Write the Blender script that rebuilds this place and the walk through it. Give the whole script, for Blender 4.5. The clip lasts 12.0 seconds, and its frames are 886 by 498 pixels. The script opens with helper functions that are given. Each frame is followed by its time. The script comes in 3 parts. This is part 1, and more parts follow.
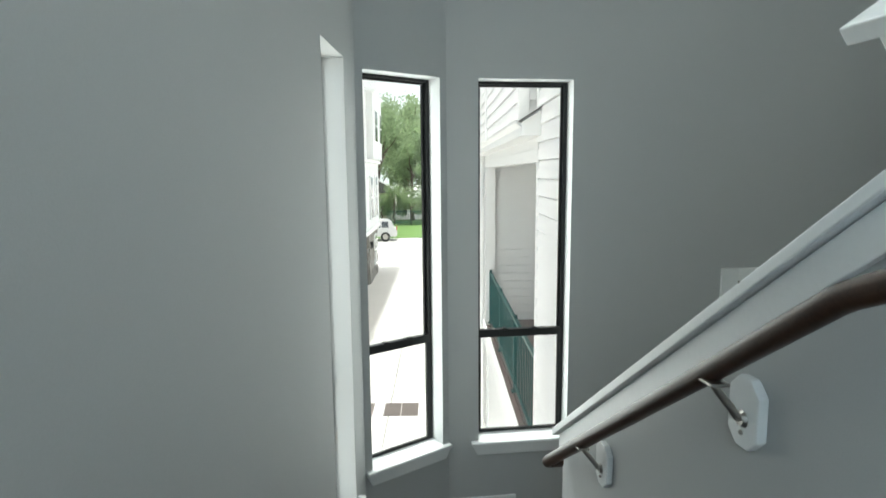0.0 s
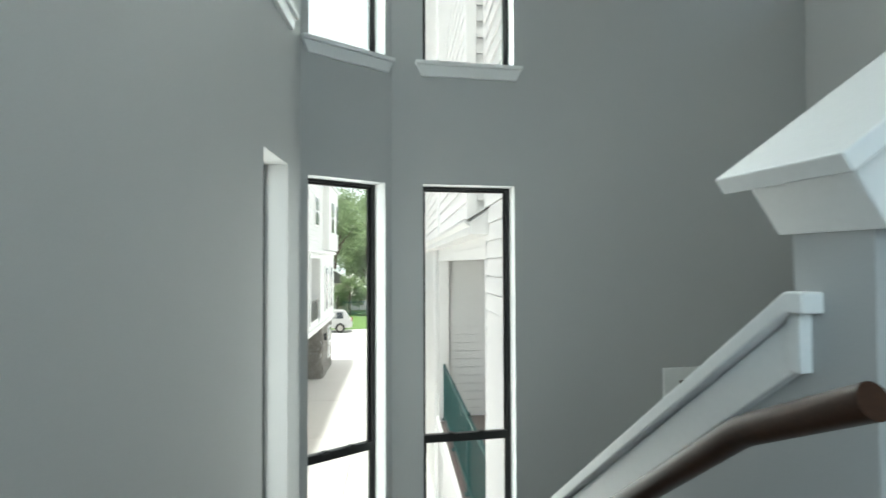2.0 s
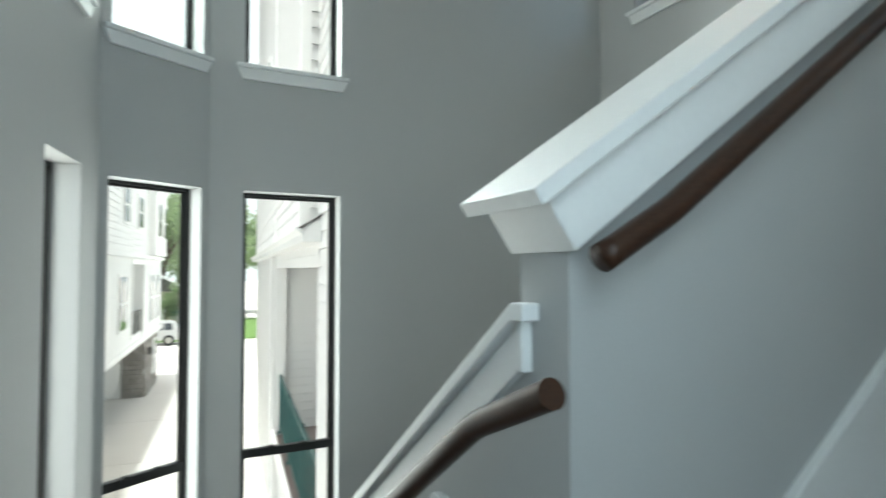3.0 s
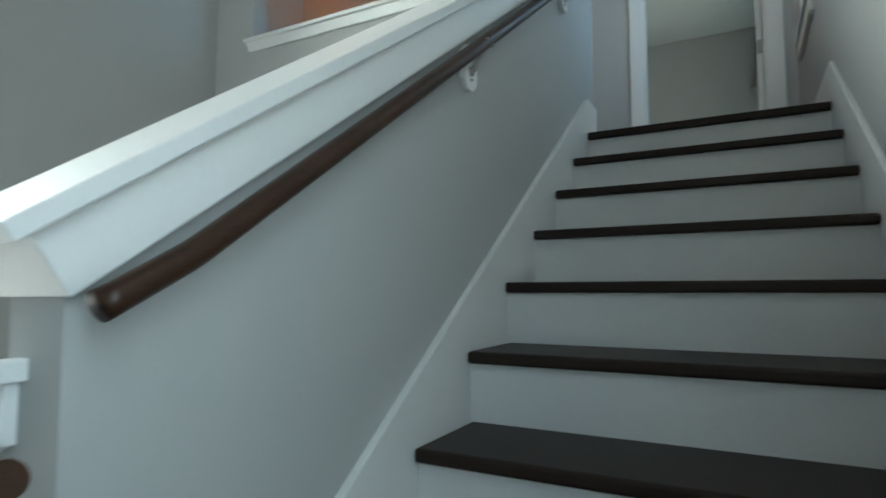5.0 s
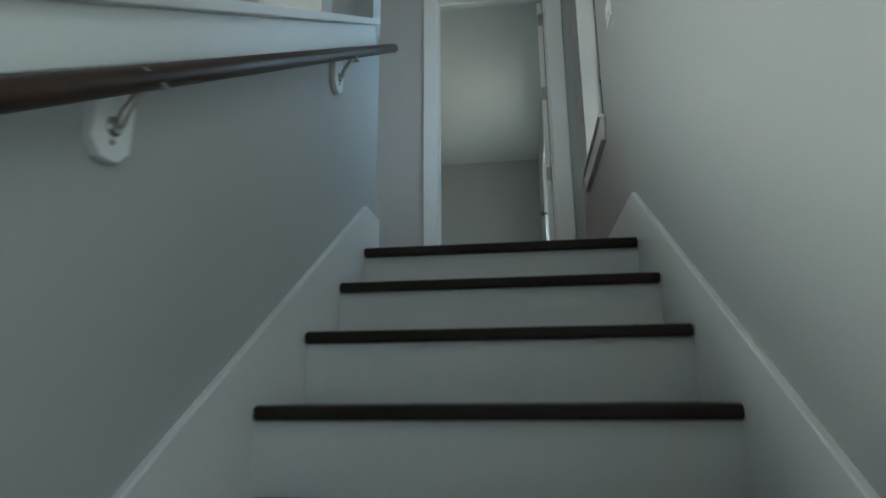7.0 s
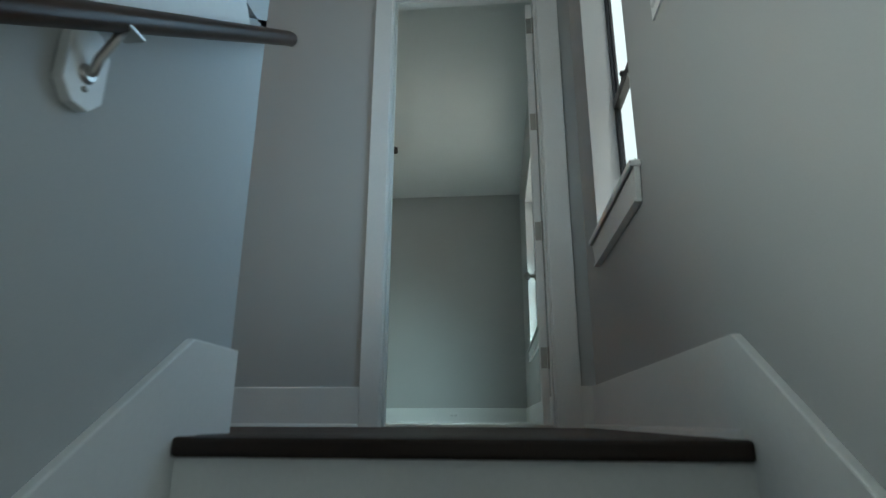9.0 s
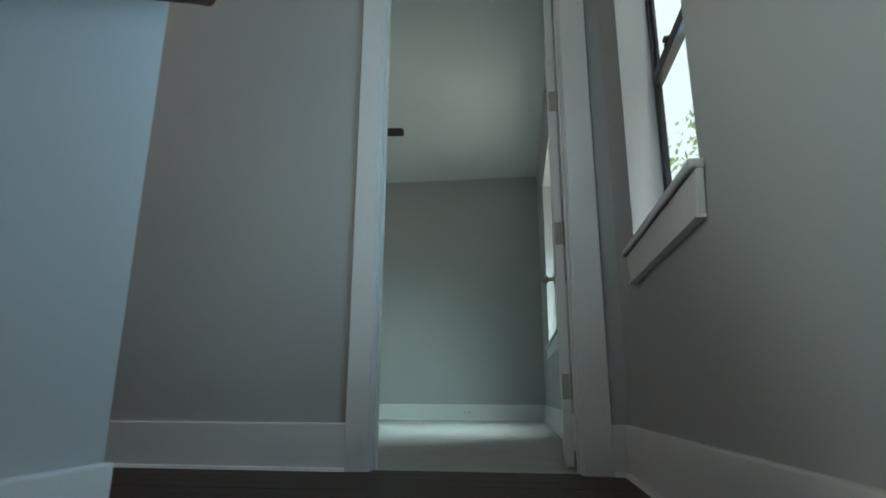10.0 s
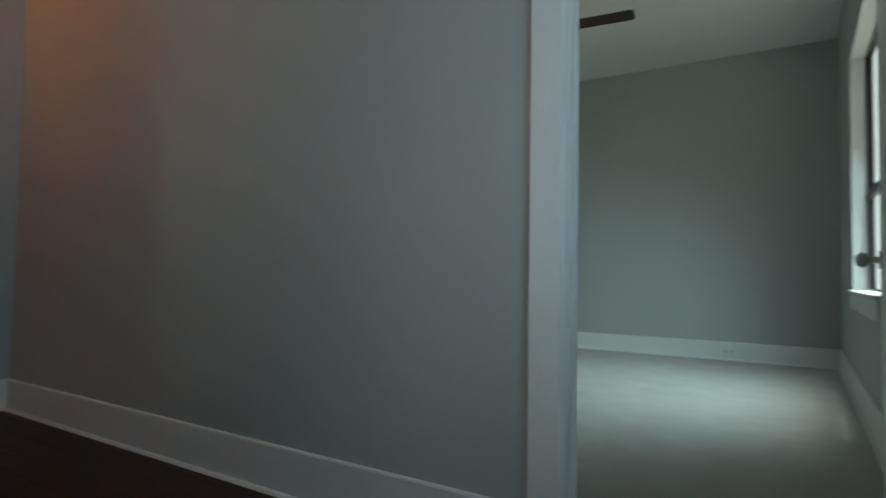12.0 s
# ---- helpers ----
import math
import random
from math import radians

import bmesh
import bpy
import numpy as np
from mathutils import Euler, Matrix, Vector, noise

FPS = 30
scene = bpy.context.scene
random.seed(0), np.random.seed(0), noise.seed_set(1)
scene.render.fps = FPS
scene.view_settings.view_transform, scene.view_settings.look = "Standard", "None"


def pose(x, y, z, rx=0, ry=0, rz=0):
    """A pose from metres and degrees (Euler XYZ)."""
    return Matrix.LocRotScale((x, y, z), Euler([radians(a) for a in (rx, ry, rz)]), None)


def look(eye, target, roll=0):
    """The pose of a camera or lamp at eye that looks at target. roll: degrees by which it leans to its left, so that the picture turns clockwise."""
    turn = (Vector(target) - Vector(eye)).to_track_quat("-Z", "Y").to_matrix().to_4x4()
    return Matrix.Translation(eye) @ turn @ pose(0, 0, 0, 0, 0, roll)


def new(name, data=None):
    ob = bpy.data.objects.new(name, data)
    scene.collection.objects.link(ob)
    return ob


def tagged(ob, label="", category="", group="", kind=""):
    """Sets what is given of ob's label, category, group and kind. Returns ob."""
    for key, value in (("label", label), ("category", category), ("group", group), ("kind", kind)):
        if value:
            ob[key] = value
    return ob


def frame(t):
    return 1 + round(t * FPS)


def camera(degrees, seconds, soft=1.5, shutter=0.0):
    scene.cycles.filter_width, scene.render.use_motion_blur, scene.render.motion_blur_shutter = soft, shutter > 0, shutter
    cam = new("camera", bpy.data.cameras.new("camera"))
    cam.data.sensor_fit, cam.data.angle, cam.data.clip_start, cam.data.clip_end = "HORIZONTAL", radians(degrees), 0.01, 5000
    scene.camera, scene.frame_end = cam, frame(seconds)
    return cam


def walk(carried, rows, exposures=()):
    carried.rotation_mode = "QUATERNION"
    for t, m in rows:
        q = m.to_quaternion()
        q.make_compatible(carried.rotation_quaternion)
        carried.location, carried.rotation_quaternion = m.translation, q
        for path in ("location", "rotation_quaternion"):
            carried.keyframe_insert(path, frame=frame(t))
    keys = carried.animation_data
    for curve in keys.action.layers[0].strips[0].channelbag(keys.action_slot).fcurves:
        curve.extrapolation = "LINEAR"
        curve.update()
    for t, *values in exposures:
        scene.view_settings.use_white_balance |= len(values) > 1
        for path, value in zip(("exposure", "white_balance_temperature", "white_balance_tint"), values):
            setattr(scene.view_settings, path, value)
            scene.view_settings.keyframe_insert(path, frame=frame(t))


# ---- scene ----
cam = camera(75.6, 12.0, shutter=0.5)
PATH = [
    (0, (0.518, -3.184, -0.919), (-1.451, -2.953, -1.184), -0.5),
    (0.5, (0.51, -3.185, -0.9), (-1.47, -2.945, -1.043), -0.4),
    (1, (0.505, -3.19, -0.88), (-1.479, -2.936, -0.905), -0.5),
    (1.5, (0.514, -3.18, -0.875), (-1.467, -2.908, -0.842), -0.4),
    (2, (0.536, -3.121, -0.857), (-1.426, -2.738, -0.81), -0.2),
    (2.5, (0.569, -3.063, -0.854), (-1.338, -2.464, -0.797), -0.1),
    (3, (0.627, -3.018, -0.845), (-1.165, -2.134, -0.775), 0.0),
    (3.5, (0.672, -2.981, -0.84), (-0.943, -1.803, -0.76), -0.1),
    (3.7, (0.682, -2.97, -0.842), (-0.854, -1.691, -0.757), -0.2),
    (5.3, (0.7, -2.837, -0.79), (-0.108, -1.016, -0.615), -0.2),
    (5.5, (0.698, -2.785, -0.762), (-0.035, -0.934, -0.566), -0.4),
    (6, (0.673, -2.626, -0.708), (0.105, -0.73, -0.422), -0.4),
    (6.5, (0.632, -2.429, -0.679), (0.227, -0.51, -0.288), -0.3),
    (7, (0.613, -2.124, -0.569), (0.347, -0.206, -0.069), -0.4),
    (7.5, (0.609, -1.811, -0.418), (0.383, 0.088, 0.167), -0.1),
    (9.5, (0.625, -0.858, 0.168), (0.445, 1.052, 0.734), 0.2),
    (10, (0.644, -0.647, 0.296), (0.397, 1.274, 0.796), 0.2),
    (10.5, (0.657, -0.433, 0.431), (0.361, 1.508, 0.81), 0.2),
    (11, (0.683, -0.182, 0.565), (0.143, 1.724, 0.839), 0.3),
    (11.5, (0.626, 0.026, 0.700), (-0.149, 1.859, 0.904), 0.6),
    (12, (0.625, 0.130, 0.880), (-0.430, 1.827, 0.963), 0.9),
]
EXPOSURES = [(0, 0.43, 6250, 9), (2.5, 0.43, 6250, 8), (3.5, 0.5, 6200, 8), (5.5, 0.38, 6150, 5), (7.5, 0.17, 6100, 5), (9.5, 0.13, 6050, 4), (11, 0.03, 6250, 2), (12, -0.07, 6250, 2)]
walk(cam, [(t, look(eye, target, roll)) for t, eye, target, roll in PATH], EXPOSURES)

# ---- world and light ----
SUN_EL, SUN_AZ = 83.0, 125.0
world = bpy.data.worlds.new("world")
scene.world = world
world.use_nodes = True
wn = world.node_tree
sky = wn.nodes.new("ShaderNodeTexSky")
sky.sky_type, sky.sun_disc = "NISHITA", False
sky.sun_elevation, sky.sun_rotation = radians(SUN_EL), radians(SUN_AZ)
sky.dust_density, sky.air_density = 10.0, 1.0
wn.nodes["Background"].inputs["Strength"].default_value = 0.15
wn.links.new(sky.outputs[0], wn.nodes["Background"].inputs["Color"])
sun = new("sun", bpy.data.lights.new("sun", "SUN"))
sun.data.energy, sun.data.angle, sun.data.color = 4.0, radians(2.0), (1.0, 0.97, 0.93)
e, a = radians(SUN_EL), radians(SUN_AZ)
sun.matrix_world = look((30 * math.cos(e) * math.sin(a), 30 * math.cos(e) * math.cos(a), 30 * math.sin(e)), (0, 0, 0))


def area(name, m, w, h, power, colour):
    """An area lamp that stands in for daylight in an opening."""
    ob = new(name, bpy.data.lights.new(name, "AREA"))
    ob.data.shape, ob.data.size, ob.data.size_y = "RECTANGLE", w, h
    ob.data.energy, ob.data.color = power, colour
    ob.matrix_world = m
    return ob


def point(name, at, power, colour, size):
    ob = new(name, bpy.data.lights.new(name, "POINT"))
    ob.data.energy, ob.data.color, ob.data.shadow_soft_size = power, colour, size
    ob.location = at
    return ob


DAY, BLUE, TEAL = (0.94, 1.0, 0.93), (0.42, 0.71, 1.0), (0.7, 0.97, 0.97)
area("skylight_back_low", look((-2.575, -2.38, -1.43), (0, -2.38, -1.43)), 0.5, 1.95, 6.8, DAY)
area("skylight_back_high", look((-2.56, -2.38, 1.15), (1.07, -1.2, -0.1)), 0.3, 1.7, 23, DAY).data.spread = radians(105)
area("skylight_bay_low", look((-2.446, -3.081, -1.43), (-1.578, -2.585, -1.43)), 0.44, 1.95, 6.8, DAY)
area("skylight_bay_high", look((-2.446, -3.081, 1.15), (-1.2, -2.3, 1.0)), 0.44, 1.8, 13, DAY)
# fill light for the landing, set in an added window out of view
area("landing_fill_light", look((1.13, -2.98, -0.3), (0, -2.6, -0.5)), 0.6, 1.6, 5.0, (0.66, 0.87, 1.0)).data.spread = radians(135)
area("skylight_stair", look((1.2, 1.0, 1.55), (0, 0.6, 1.45)), 0.62, 1.4, 8.5, BLUE).data.spread = radians(140)
area("skylight_room", look((1.06, 4.575, 1.65), (-0.5, 5.0, 0.3)), 1.55, 1.6, 25, TEAL).data.spread = radians(112)
area("skylight_side_low", look((-1.81, -3.42, -1.43), (-1.66, -2.43, -1.43)), 0.36, 1.95, 2.5, DAY)
area("skylight_side_high", look((-1.81, -3.42, 1.15), (-1.66, -2.43, 1.15)), 0.36, 1.8, 1.4, DAY)
point("hall_lamp", (-3.1, 0.62, 2.9), 9.5, (1.0, 0.32, 0.06), 0.05)
point("fan_lamp", (-1.12, 4.63, 2.8), 1.5, (1.0, 0.55, 0.25), 0.08)

# ---- materials ----


def material(name, colour, rough=0.6, metal=0.0, vary=0.06, scale=3.0, grain=60.0, bump=0.1, stretch=(1, 1, 1), dark=None, coat=0.0):
    """A surface with broad variation, fine grain and slight relief."""
    m = bpy.data.materials.new(name)
    m.use_nodes = True
    t = m.node_tree
    b = t.nodes["Principled BSDF"]
    co = t.nodes.new("ShaderNodeTexCoord")
    mp = t.nodes.new("ShaderNodeMapping")
    mp.inputs["Scale"].default_value = stretch
    t.links.new(co.outputs["Object"], mp.inputs["Vector"])
    big = t.nodes.new("ShaderNodeTexNoise")
    big.inputs["Scale"].default_value, big.inputs["Detail"].default_value = scale, 4
    fine = t.nodes.new("ShaderNodeTexNoise")
    fine.inputs["Scale"].default_value, fine.inputs["Detail"].default_value = grain, 6
    for n in (big, fine):
        t.links.new(mp.outputs[0], n.inputs["Vector"])
    add = t.nodes.new("ShaderNodeMath")
    add.operation = "ADD"
    t.links.new(big.outputs["Fac"], add.inputs[0])
    t.links.new(fine.outputs["Fac"], add.inputs[1])
    ramp = t.nodes.new("ShaderNodeMapRange")
    ramp.inputs["From Min"].default_value, ramp.inputs["From Max"].default_value = 0.6, 1.4
    t.links.new(add.outputs[0], ramp.inputs["Value"])
    mix = t.nodes.new("ShaderNodeMix")
    mix.data_type = "RGBA"
    low = dark or tuple(c * (1 - vary) for c in colour)
    high = tuple(min(1, c * (1 + vary)) for c in colour)
    mix.inputs["A"].default_value, mix.inputs["B"].default_value = (*low, 1), (*high, 1)
    t.links.new(ramp.outputs[0], mix.inputs["Factor"])
    t.links.new(mix.outputs["Result"], b.inputs["Base Color"])
    b.inputs["Roughness"].default_value, b.inputs["Metallic"].default_value = rough, metal
    b.inputs["Coat Weight"].default_value = coat
    if bump:
        bp = t.nodes.new("ShaderNodeBump")
        bp.inputs["Strength"].default_value, bp.inputs["Distance"].default_value = bump, 0.002
        t.links.new(fine.outputs["Fac"], bp.inputs["Height"])
        t.links.new(bp.outputs[0], b.inputs["Normal"])
    return m


def glass_material(name, tint=(0.97, 1.0, 0.99)):
    m = bpy.data.materials.new(name)
    m.use_nodes = True
    t = m.node_tree
    t.nodes.remove(t.nodes["Principled BSDF"])
    clear, gloss, mixer = (t.nodes.new("ShaderNode" + k) for k in ("BsdfTransparent", "BsdfGlossy", "MixShader"))
    clear.inputs["Color"].default_value = (*tint, 1)
    gloss.inputs["Roughness"].default_value = 0.03
    mixer.inputs[0].default_value = 0.03
    t.links.new(clear.outputs[0], mixer.inputs[1])
    t.links.new(gloss.outputs[0], mixer.inputs[2])
    t.links.new(mixer.outputs[0], t.nodes["Material Output"].inputs["Surface"])
    return m


WALL = material("grey_wall_paint", (0.46, 0.47, 0.465), 0.7, vary=0.03, scale=1.5, grain=220, bump=0.12)
WHITE = material("white_trim_paint", (0.78, 0.79, 0.78), 0.38, vary=0.03, scale=4, grain=90, bump=0.05)
CEIL = material("ceiling_paint", (0.72, 0.73, 0.72), 0.85, vary=0.02, grain=260, bump=0.2)
DARK = material("dark_stained_wood", (0.024, 0.014, 0.010), 0.45, vary=0.3, scale=2.5, grain=26, bump=0.12, stretch=(1, 14, 14))
RAIL = material("dark_rail_wood", (0.04, 0.018, 0.010), 0.38, vary=0.35, scale=3, grain=24, bump=0.06, stretch=(8, 2, 8), coat=0.04)
FLOORW = material("dark_floor_wood", (0.032, 0.015, 0.009), 0.48, vary=0.35, scale=2, grain=22, bump=0.12, stretch=(1, 12, 12))
for wood in (DARK, RAIL, FLOORW):
    wood.node_tree.nodes["Principled BSDF"].inputs["Specular IOR Level"].default_value = 0.28
CARPET = material("beige_carpet", (0.52, 0.5, 0.48), 0.95, vary=0.13, scale=5, grain=320, bump=0.9)
FRAME = material("black_window_frame", (0.012, 0.013, 0.013), 0.42, vary=0.2, bump=0.05)
NICKEL = material("brushed_nickel", (0.42, 0.4, 0.37), 0.34, metal=1.0, vary=0.08, bump=0.03)
BROWN = material("brown_stained_door", (0.09, 0.048, 0.032), 0.4, vary=0.3, scale=2, grain=30, stretch=(14, 14, 1))
GLASS = glass_material("window_glass")

# ---- mesh helpers ----


def box(bm, lo, hi, bevel=0.0):
    """Adds a box from corner lo to corner hi to bm."""
    m = Matrix.LocRotScale([(a + b) / 2 for a, b in zip(lo, hi)], None, [abs(b - a) for a, b in zip(lo, hi)])
    got = bmesh.ops.create_cube(bm, size=1, matrix=m)
    if bevel:
        edges = list({e for v in got["verts"] for e in v.link_edges})
        bmesh.ops.bevel(bm, geom=edges, offset=bevel, segments=2, affect="EDGES", profile=0.5)
    return bm


def boxed(*args, bevel=0.0):
    return box(bmesh.new(), *args, bevel=bevel)


def prism(points, way, bevel=0.0, bm=None):
    """The flat outline points (3D), swept along way."""
    bm = bm or bmesh.new()
    way = Vector(way)
    a = [bm.verts.new(p) for p in points]
    b = [bm.verts.new(Vector(p) + way) for p in points]
    n = len(a)
    faces = [bm.faces.new(a[::-1]), bm.faces.new(b)]
    faces += [bm.faces.new((a[i], a[(i + 1) % n], b[(i + 1) % n], b[i])) for i in range(n)]
    bmesh.ops.recalc_face_normals(bm, faces=bm.faces)
    if bevel:
        bmesh.ops.bevel(bm, geom=list({e for f in faces for e in f.edges}), offset=bevel, segments=2, affect="EDGES", profile=0.5)
    return bm


def tube(path, r, sides=14, flat=1.0, bm=None):
    """A round bar along the path of points, closed at both ends."""
    bm = bm or bmesh.new()
    pts = [Vector(p) for p in path]
    rings = []
    for i, p in enumerate(pts):
        d = (pts[min(i + 1, len(pts) - 1)] - pts[max(i - 1, 0)]).normalized()
        side = d.cross(Vector((0, 0, 1)))
        side = side.normalized() if side.length > 1e-4 else Vector((1, 0, 0))
        up = side.cross(d).normalized()
        rings.append([bm.verts.new(p + side * r * math.cos(a) + up * r * flat * math.sin(a))
                      for a in (2 * math.pi * k / sides for k in range(sides))])
    for u, v in zip(rings, rings[1:]):
        for k in range(sides):
            bm.faces.new((u[k], u[(k + 1) % sides], v[(k + 1) % sides], v[k]))
    bm.faces.new(rings[0][::-1])
    bm.faces.new(rings[-1])
    bmesh.ops.recalc_face_normals(bm, faces=bm.faces)
    for f in bm.faces:
        f.smooth = len(f.verts) == 4
    return bm


def mesh_of(name, bm, mat):
    me = bpy.data.meshes.new(name)
    bm.to_mesh(me)
    bm.free()
    me.materials.append(mat)
    return me


def part(name, bm, mat, parent=None, label=""):
    ob = new(name, mesh_of(name, bm, mat))
    if parent:
        ob.parent = parent
    return tagged(ob, label)


def structure(name, bm, mat, label, category):
    return tagged(part(name, bm, mat), label, category, kind="structure")


def empty(name, label, category, kind="", group="", at=(0, 0, 0)):
    ob = new(name)
    ob.location = at
    return tagged(ob, label, category, group, kind)


def wall(name, p0, p1, thick, z0, z1, holes=(), mat=None, label="grey painted plaster wall"):
    """A wall whose face runs from p0 to p1; its body lies thick metres to the right of that way. holes: (s0, s1, z0, z1)."""
    p0, p1 = Vector((*p0, 0)), Vector((*p1, 0))
    d = (p1 - p0).normalized()
    n = Vector((d.y, -d.x, 0)) * thick
    length = (p1 - p0).length
    ss = sorted({0, length, *(h[0] for h in holes), *(h[1] for h in holes)})
    zs = sorted({z0, z1, *(h[2] for h in holes), *(h[3] for h in holes)})
    bm = bmesh.new()
    for a, b in zip(ss, ss[1:]):
        runs = []
        for c, e in zip(zs, zs[1:]):
            if not any(h[0] <= a and b <= h[1] and h[2] <= c and e <= h[3] for h in holes):
                if runs and runs[-1][1] == c:
                    runs[-1][1] = e
                else:
                    runs.append([c, e])
        for c, e in runs:
            q = [p0 + d * a, p0 + d * b, p0 + d * b + n, p0 + d * a + n]
            prism([(v.x, v.y, c) for v in q], (0, 0, e - c), bm=bm)
    return structure(name, bm, mat or WALL, label, "wall")


# ---- plan ----
R, RUN, W = 0.197, 0.2875, 1.05
LAND, LOW, ENTRY = -10 * R, -15 * R, -20 * R
XB, YL, XR, YD, YO = -2.5, -3.81, 1.068, 1.737, -0.22
CEILING, ROOM_CEILING, YF, XF = 3.0, 3.25, 6.87, 0.98
BAY0, BAY1, BAY2 = (-2.5, -2.806), (-2.237, -3.266), (1.218, -3.796)
LOWZ, HIGHZ = (-2.44, -0.435), (0.213, 2.10)
BACKW, BAYW, SIDEW = (1.902, 2.417), (0.041, 0.49), (0.25, 0.64)

wall("wall_back", (XB, YO), (XB, BAY0[1]), 0.15, ENTRY, CEILING,
     [(*BACKW, *LOWZ), (*BACKW, *HIGHZ), (0.06, 0.91, ENTRY, -1.55)])
wall("wall_bay", BAY0, BAY1, 0.15, ENTRY, CEILING, [(*BAYW, *LOWZ), (*BAYW, *HIGHZ)])
wall("wall_left", BAY1, BAY2, 0.15, ENTRY, CEILING, [(*SIDEW, *LOWZ), (*SIDEW, *HIGHZ)])
# the second hole, by the landing, is added out of view to let light in
wall("wall_right", (XR, YL), (XR, YD), 0.15, ENTRY, CEILING, [(0.625 - YL, 1.385 - YL, 0.79, 2.3), (-3.3 - YL, -2.68 - YL, -1.15, 0.55)])
wall("wall_well", (-0.14, YO), (-3.62, YO), 0.12, ENTRY, CEILING, [(0.27, 2.02, 0.848, 2.4)])
wall("wall_door", (XR + 0.15, YD), (-3.62, YD), 0.12, -0.3, ROOM_CEILING, [(XR + 0.15 - 0.89, XR + 0.15 - 0.03, -0.0, 2.49)])
wall("wall_hall_end", (-3.5, YD), (-3.5, YO + 0.12), 0.12, -0.3, CEILING)
wall("wall_room_far", (XF + 0.15, YF), (-3.4, YF), 0.12, -0.2, ROOM_CEILING)
wall("wall_room_right", (XF, YD + 0.12), (XF, YF), 0.15, -0.2, ROOM_CEILING, [(3.75 - YD - 0.12, 5.48 - YD - 0.12, 0.78, 2.58)])
wall("wall_room_left", (-3.3, YF), (-3.3, YD + 0.12), 0.12, -0.2, ROOM_CEILING)
structure("ceiling", boxed((-3.62, YL - 0.15, CEILING), (XR + 0.15, YD, CEILING + 0.1)), CEIL, "white painted flat ceiling over the stairs and hall", "ceiling")
structure("ceiling_room", boxed((-3.42, YD, ROOM_CEILING), (XF + 0.15, YF + 0.12, ROOM_CEILING + 0.1)), CEIL, "white painted bedroom ceiling", "ceiling")
structure("floor_hall", boxed((-3.5, YO + 0.12, -0.25), (-0.02, YD, -0.004)), FLOORW, "dark stained wooden hall floor", "floor")
structure("floor_top", boxed((-0.02, 0.03, -0.25), (XR, YD + 0.05, -0.0)), FLOORW, "dark stained wooden landing floor", "floor")
structure("floor_room", boxed((-3.3, YD + 0.05, -0.25), (XF, YF, 0.006)), CARPET, "beige looped bedroom carpet", "floor")


def left_y(x):
    """Where the left wall's face stands at x."""
    return BAY1[1] + (x - BAY1[0]) * (BAY2[1] - BAY1[1]) / (BAY2[0] - BAY1[0])


def slab(x0, x1, y1, z):
    """A floor from the left wall or bay to y1."""
    near = [(x0, left_y(x0))] if x0 > BAY1[0] else [BAY0, BAY1]
    return prism([(x, y, z - 0.2) for x, y in [(x0, y1), *near, (x1, left_y(x1)), (x1, y1)]], (0, 0, 0.2))


structure("floor_landing", slab(-0.14, XR, -2.56, LAND), FLOORW, "dark stained wooden stair landing", "floor")
structure("floor_low_landing", slab(XB, -1.46, -2.38, LOW), FLOORW, "dark stained wooden lower landing", "floor")
structure("floor_entry", slab(XB, XR, YO, ENTRY), FLOORW, "dark stained wooden entry floor", "floor")

# half walls with their sloping caps
SL, ZB = 0.69, -0.822
SD, ZD, XD = 0.725, -1.02, -0.14
structure("half_wall_upper", prism([(-0.02, -2.5, ENTRY), (-0.02, 0.25, ENTRY), (-0.02, 0.25, ZB + SL * 2.75 + 0.05), (-0.02, -2.5, ZB + 0.05)], (-0.12, 0, 0)),
          WALL, "grey painted sloping half wall beside the upper stair flight", "wall")
structure("half_wall_lower", prism([(-0.14, -2.5, ENTRY), (-1.46, -2.5, ENTRY), (-1.46, -2.5, ZD - SD * 1.32 + 0.05), (-0.14, -2.5, ZD + 0.05)], (0, 0.12, 0)),
          WALL, "grey painted sloping half wall beside the lower stair flight", "wall")
structure("wall_post", boxed((-0.14, 0.12, ZB + SL * 2.62 + 0.1), (-0.02, 0.25, CEILING)), WALL, "grey painted narrow wall post at the stair head", "wall")


def sloped(along, start, length, slope, h, side0, side1, back=0.0, bevel=0.004):
    """A board that runs up a slope from start (u, z), square-cut, h thick, between two sides."""
    c = 1 / math.hypot(1, slope)
    d, n = Vector((c, slope * c)), Vector((-slope * c, c))
    a = Vector(start) - d * back
    q = [a, a + d * length, a + d * length + n * h, a + n * h]
    if along == "y":
        return prism([(side0, p.x, p.y) for p in q], (side1 - side0, 0, 0), bevel)
    return prism([(-p.x, side0, p.y) for p in q], (0, side1 - side0, 0), bevel)


def half_wall_cap(label, along, start, length, slope, f0, f1, c0, c1):
    """A deep sloping fascia under a thin cap board that overhangs it all round."""
    cap = empty("half_wall_cap", label, "wall cap", group="half wall caps")
    part("fascia", sloped(along, start, length, slope, 0.09, f0, f1), WHITE, cap)
    c = 1 / math.hypot(1, slope)
    top = (start[0] - slope * c * 0.09, start[1] + c * 0.09)
    part("cap_board", sloped(along, top, length + 0.03, slope, 0.026, c0, c1, back=0.028, bevel=0.003), WHITE, cap)
    return cap


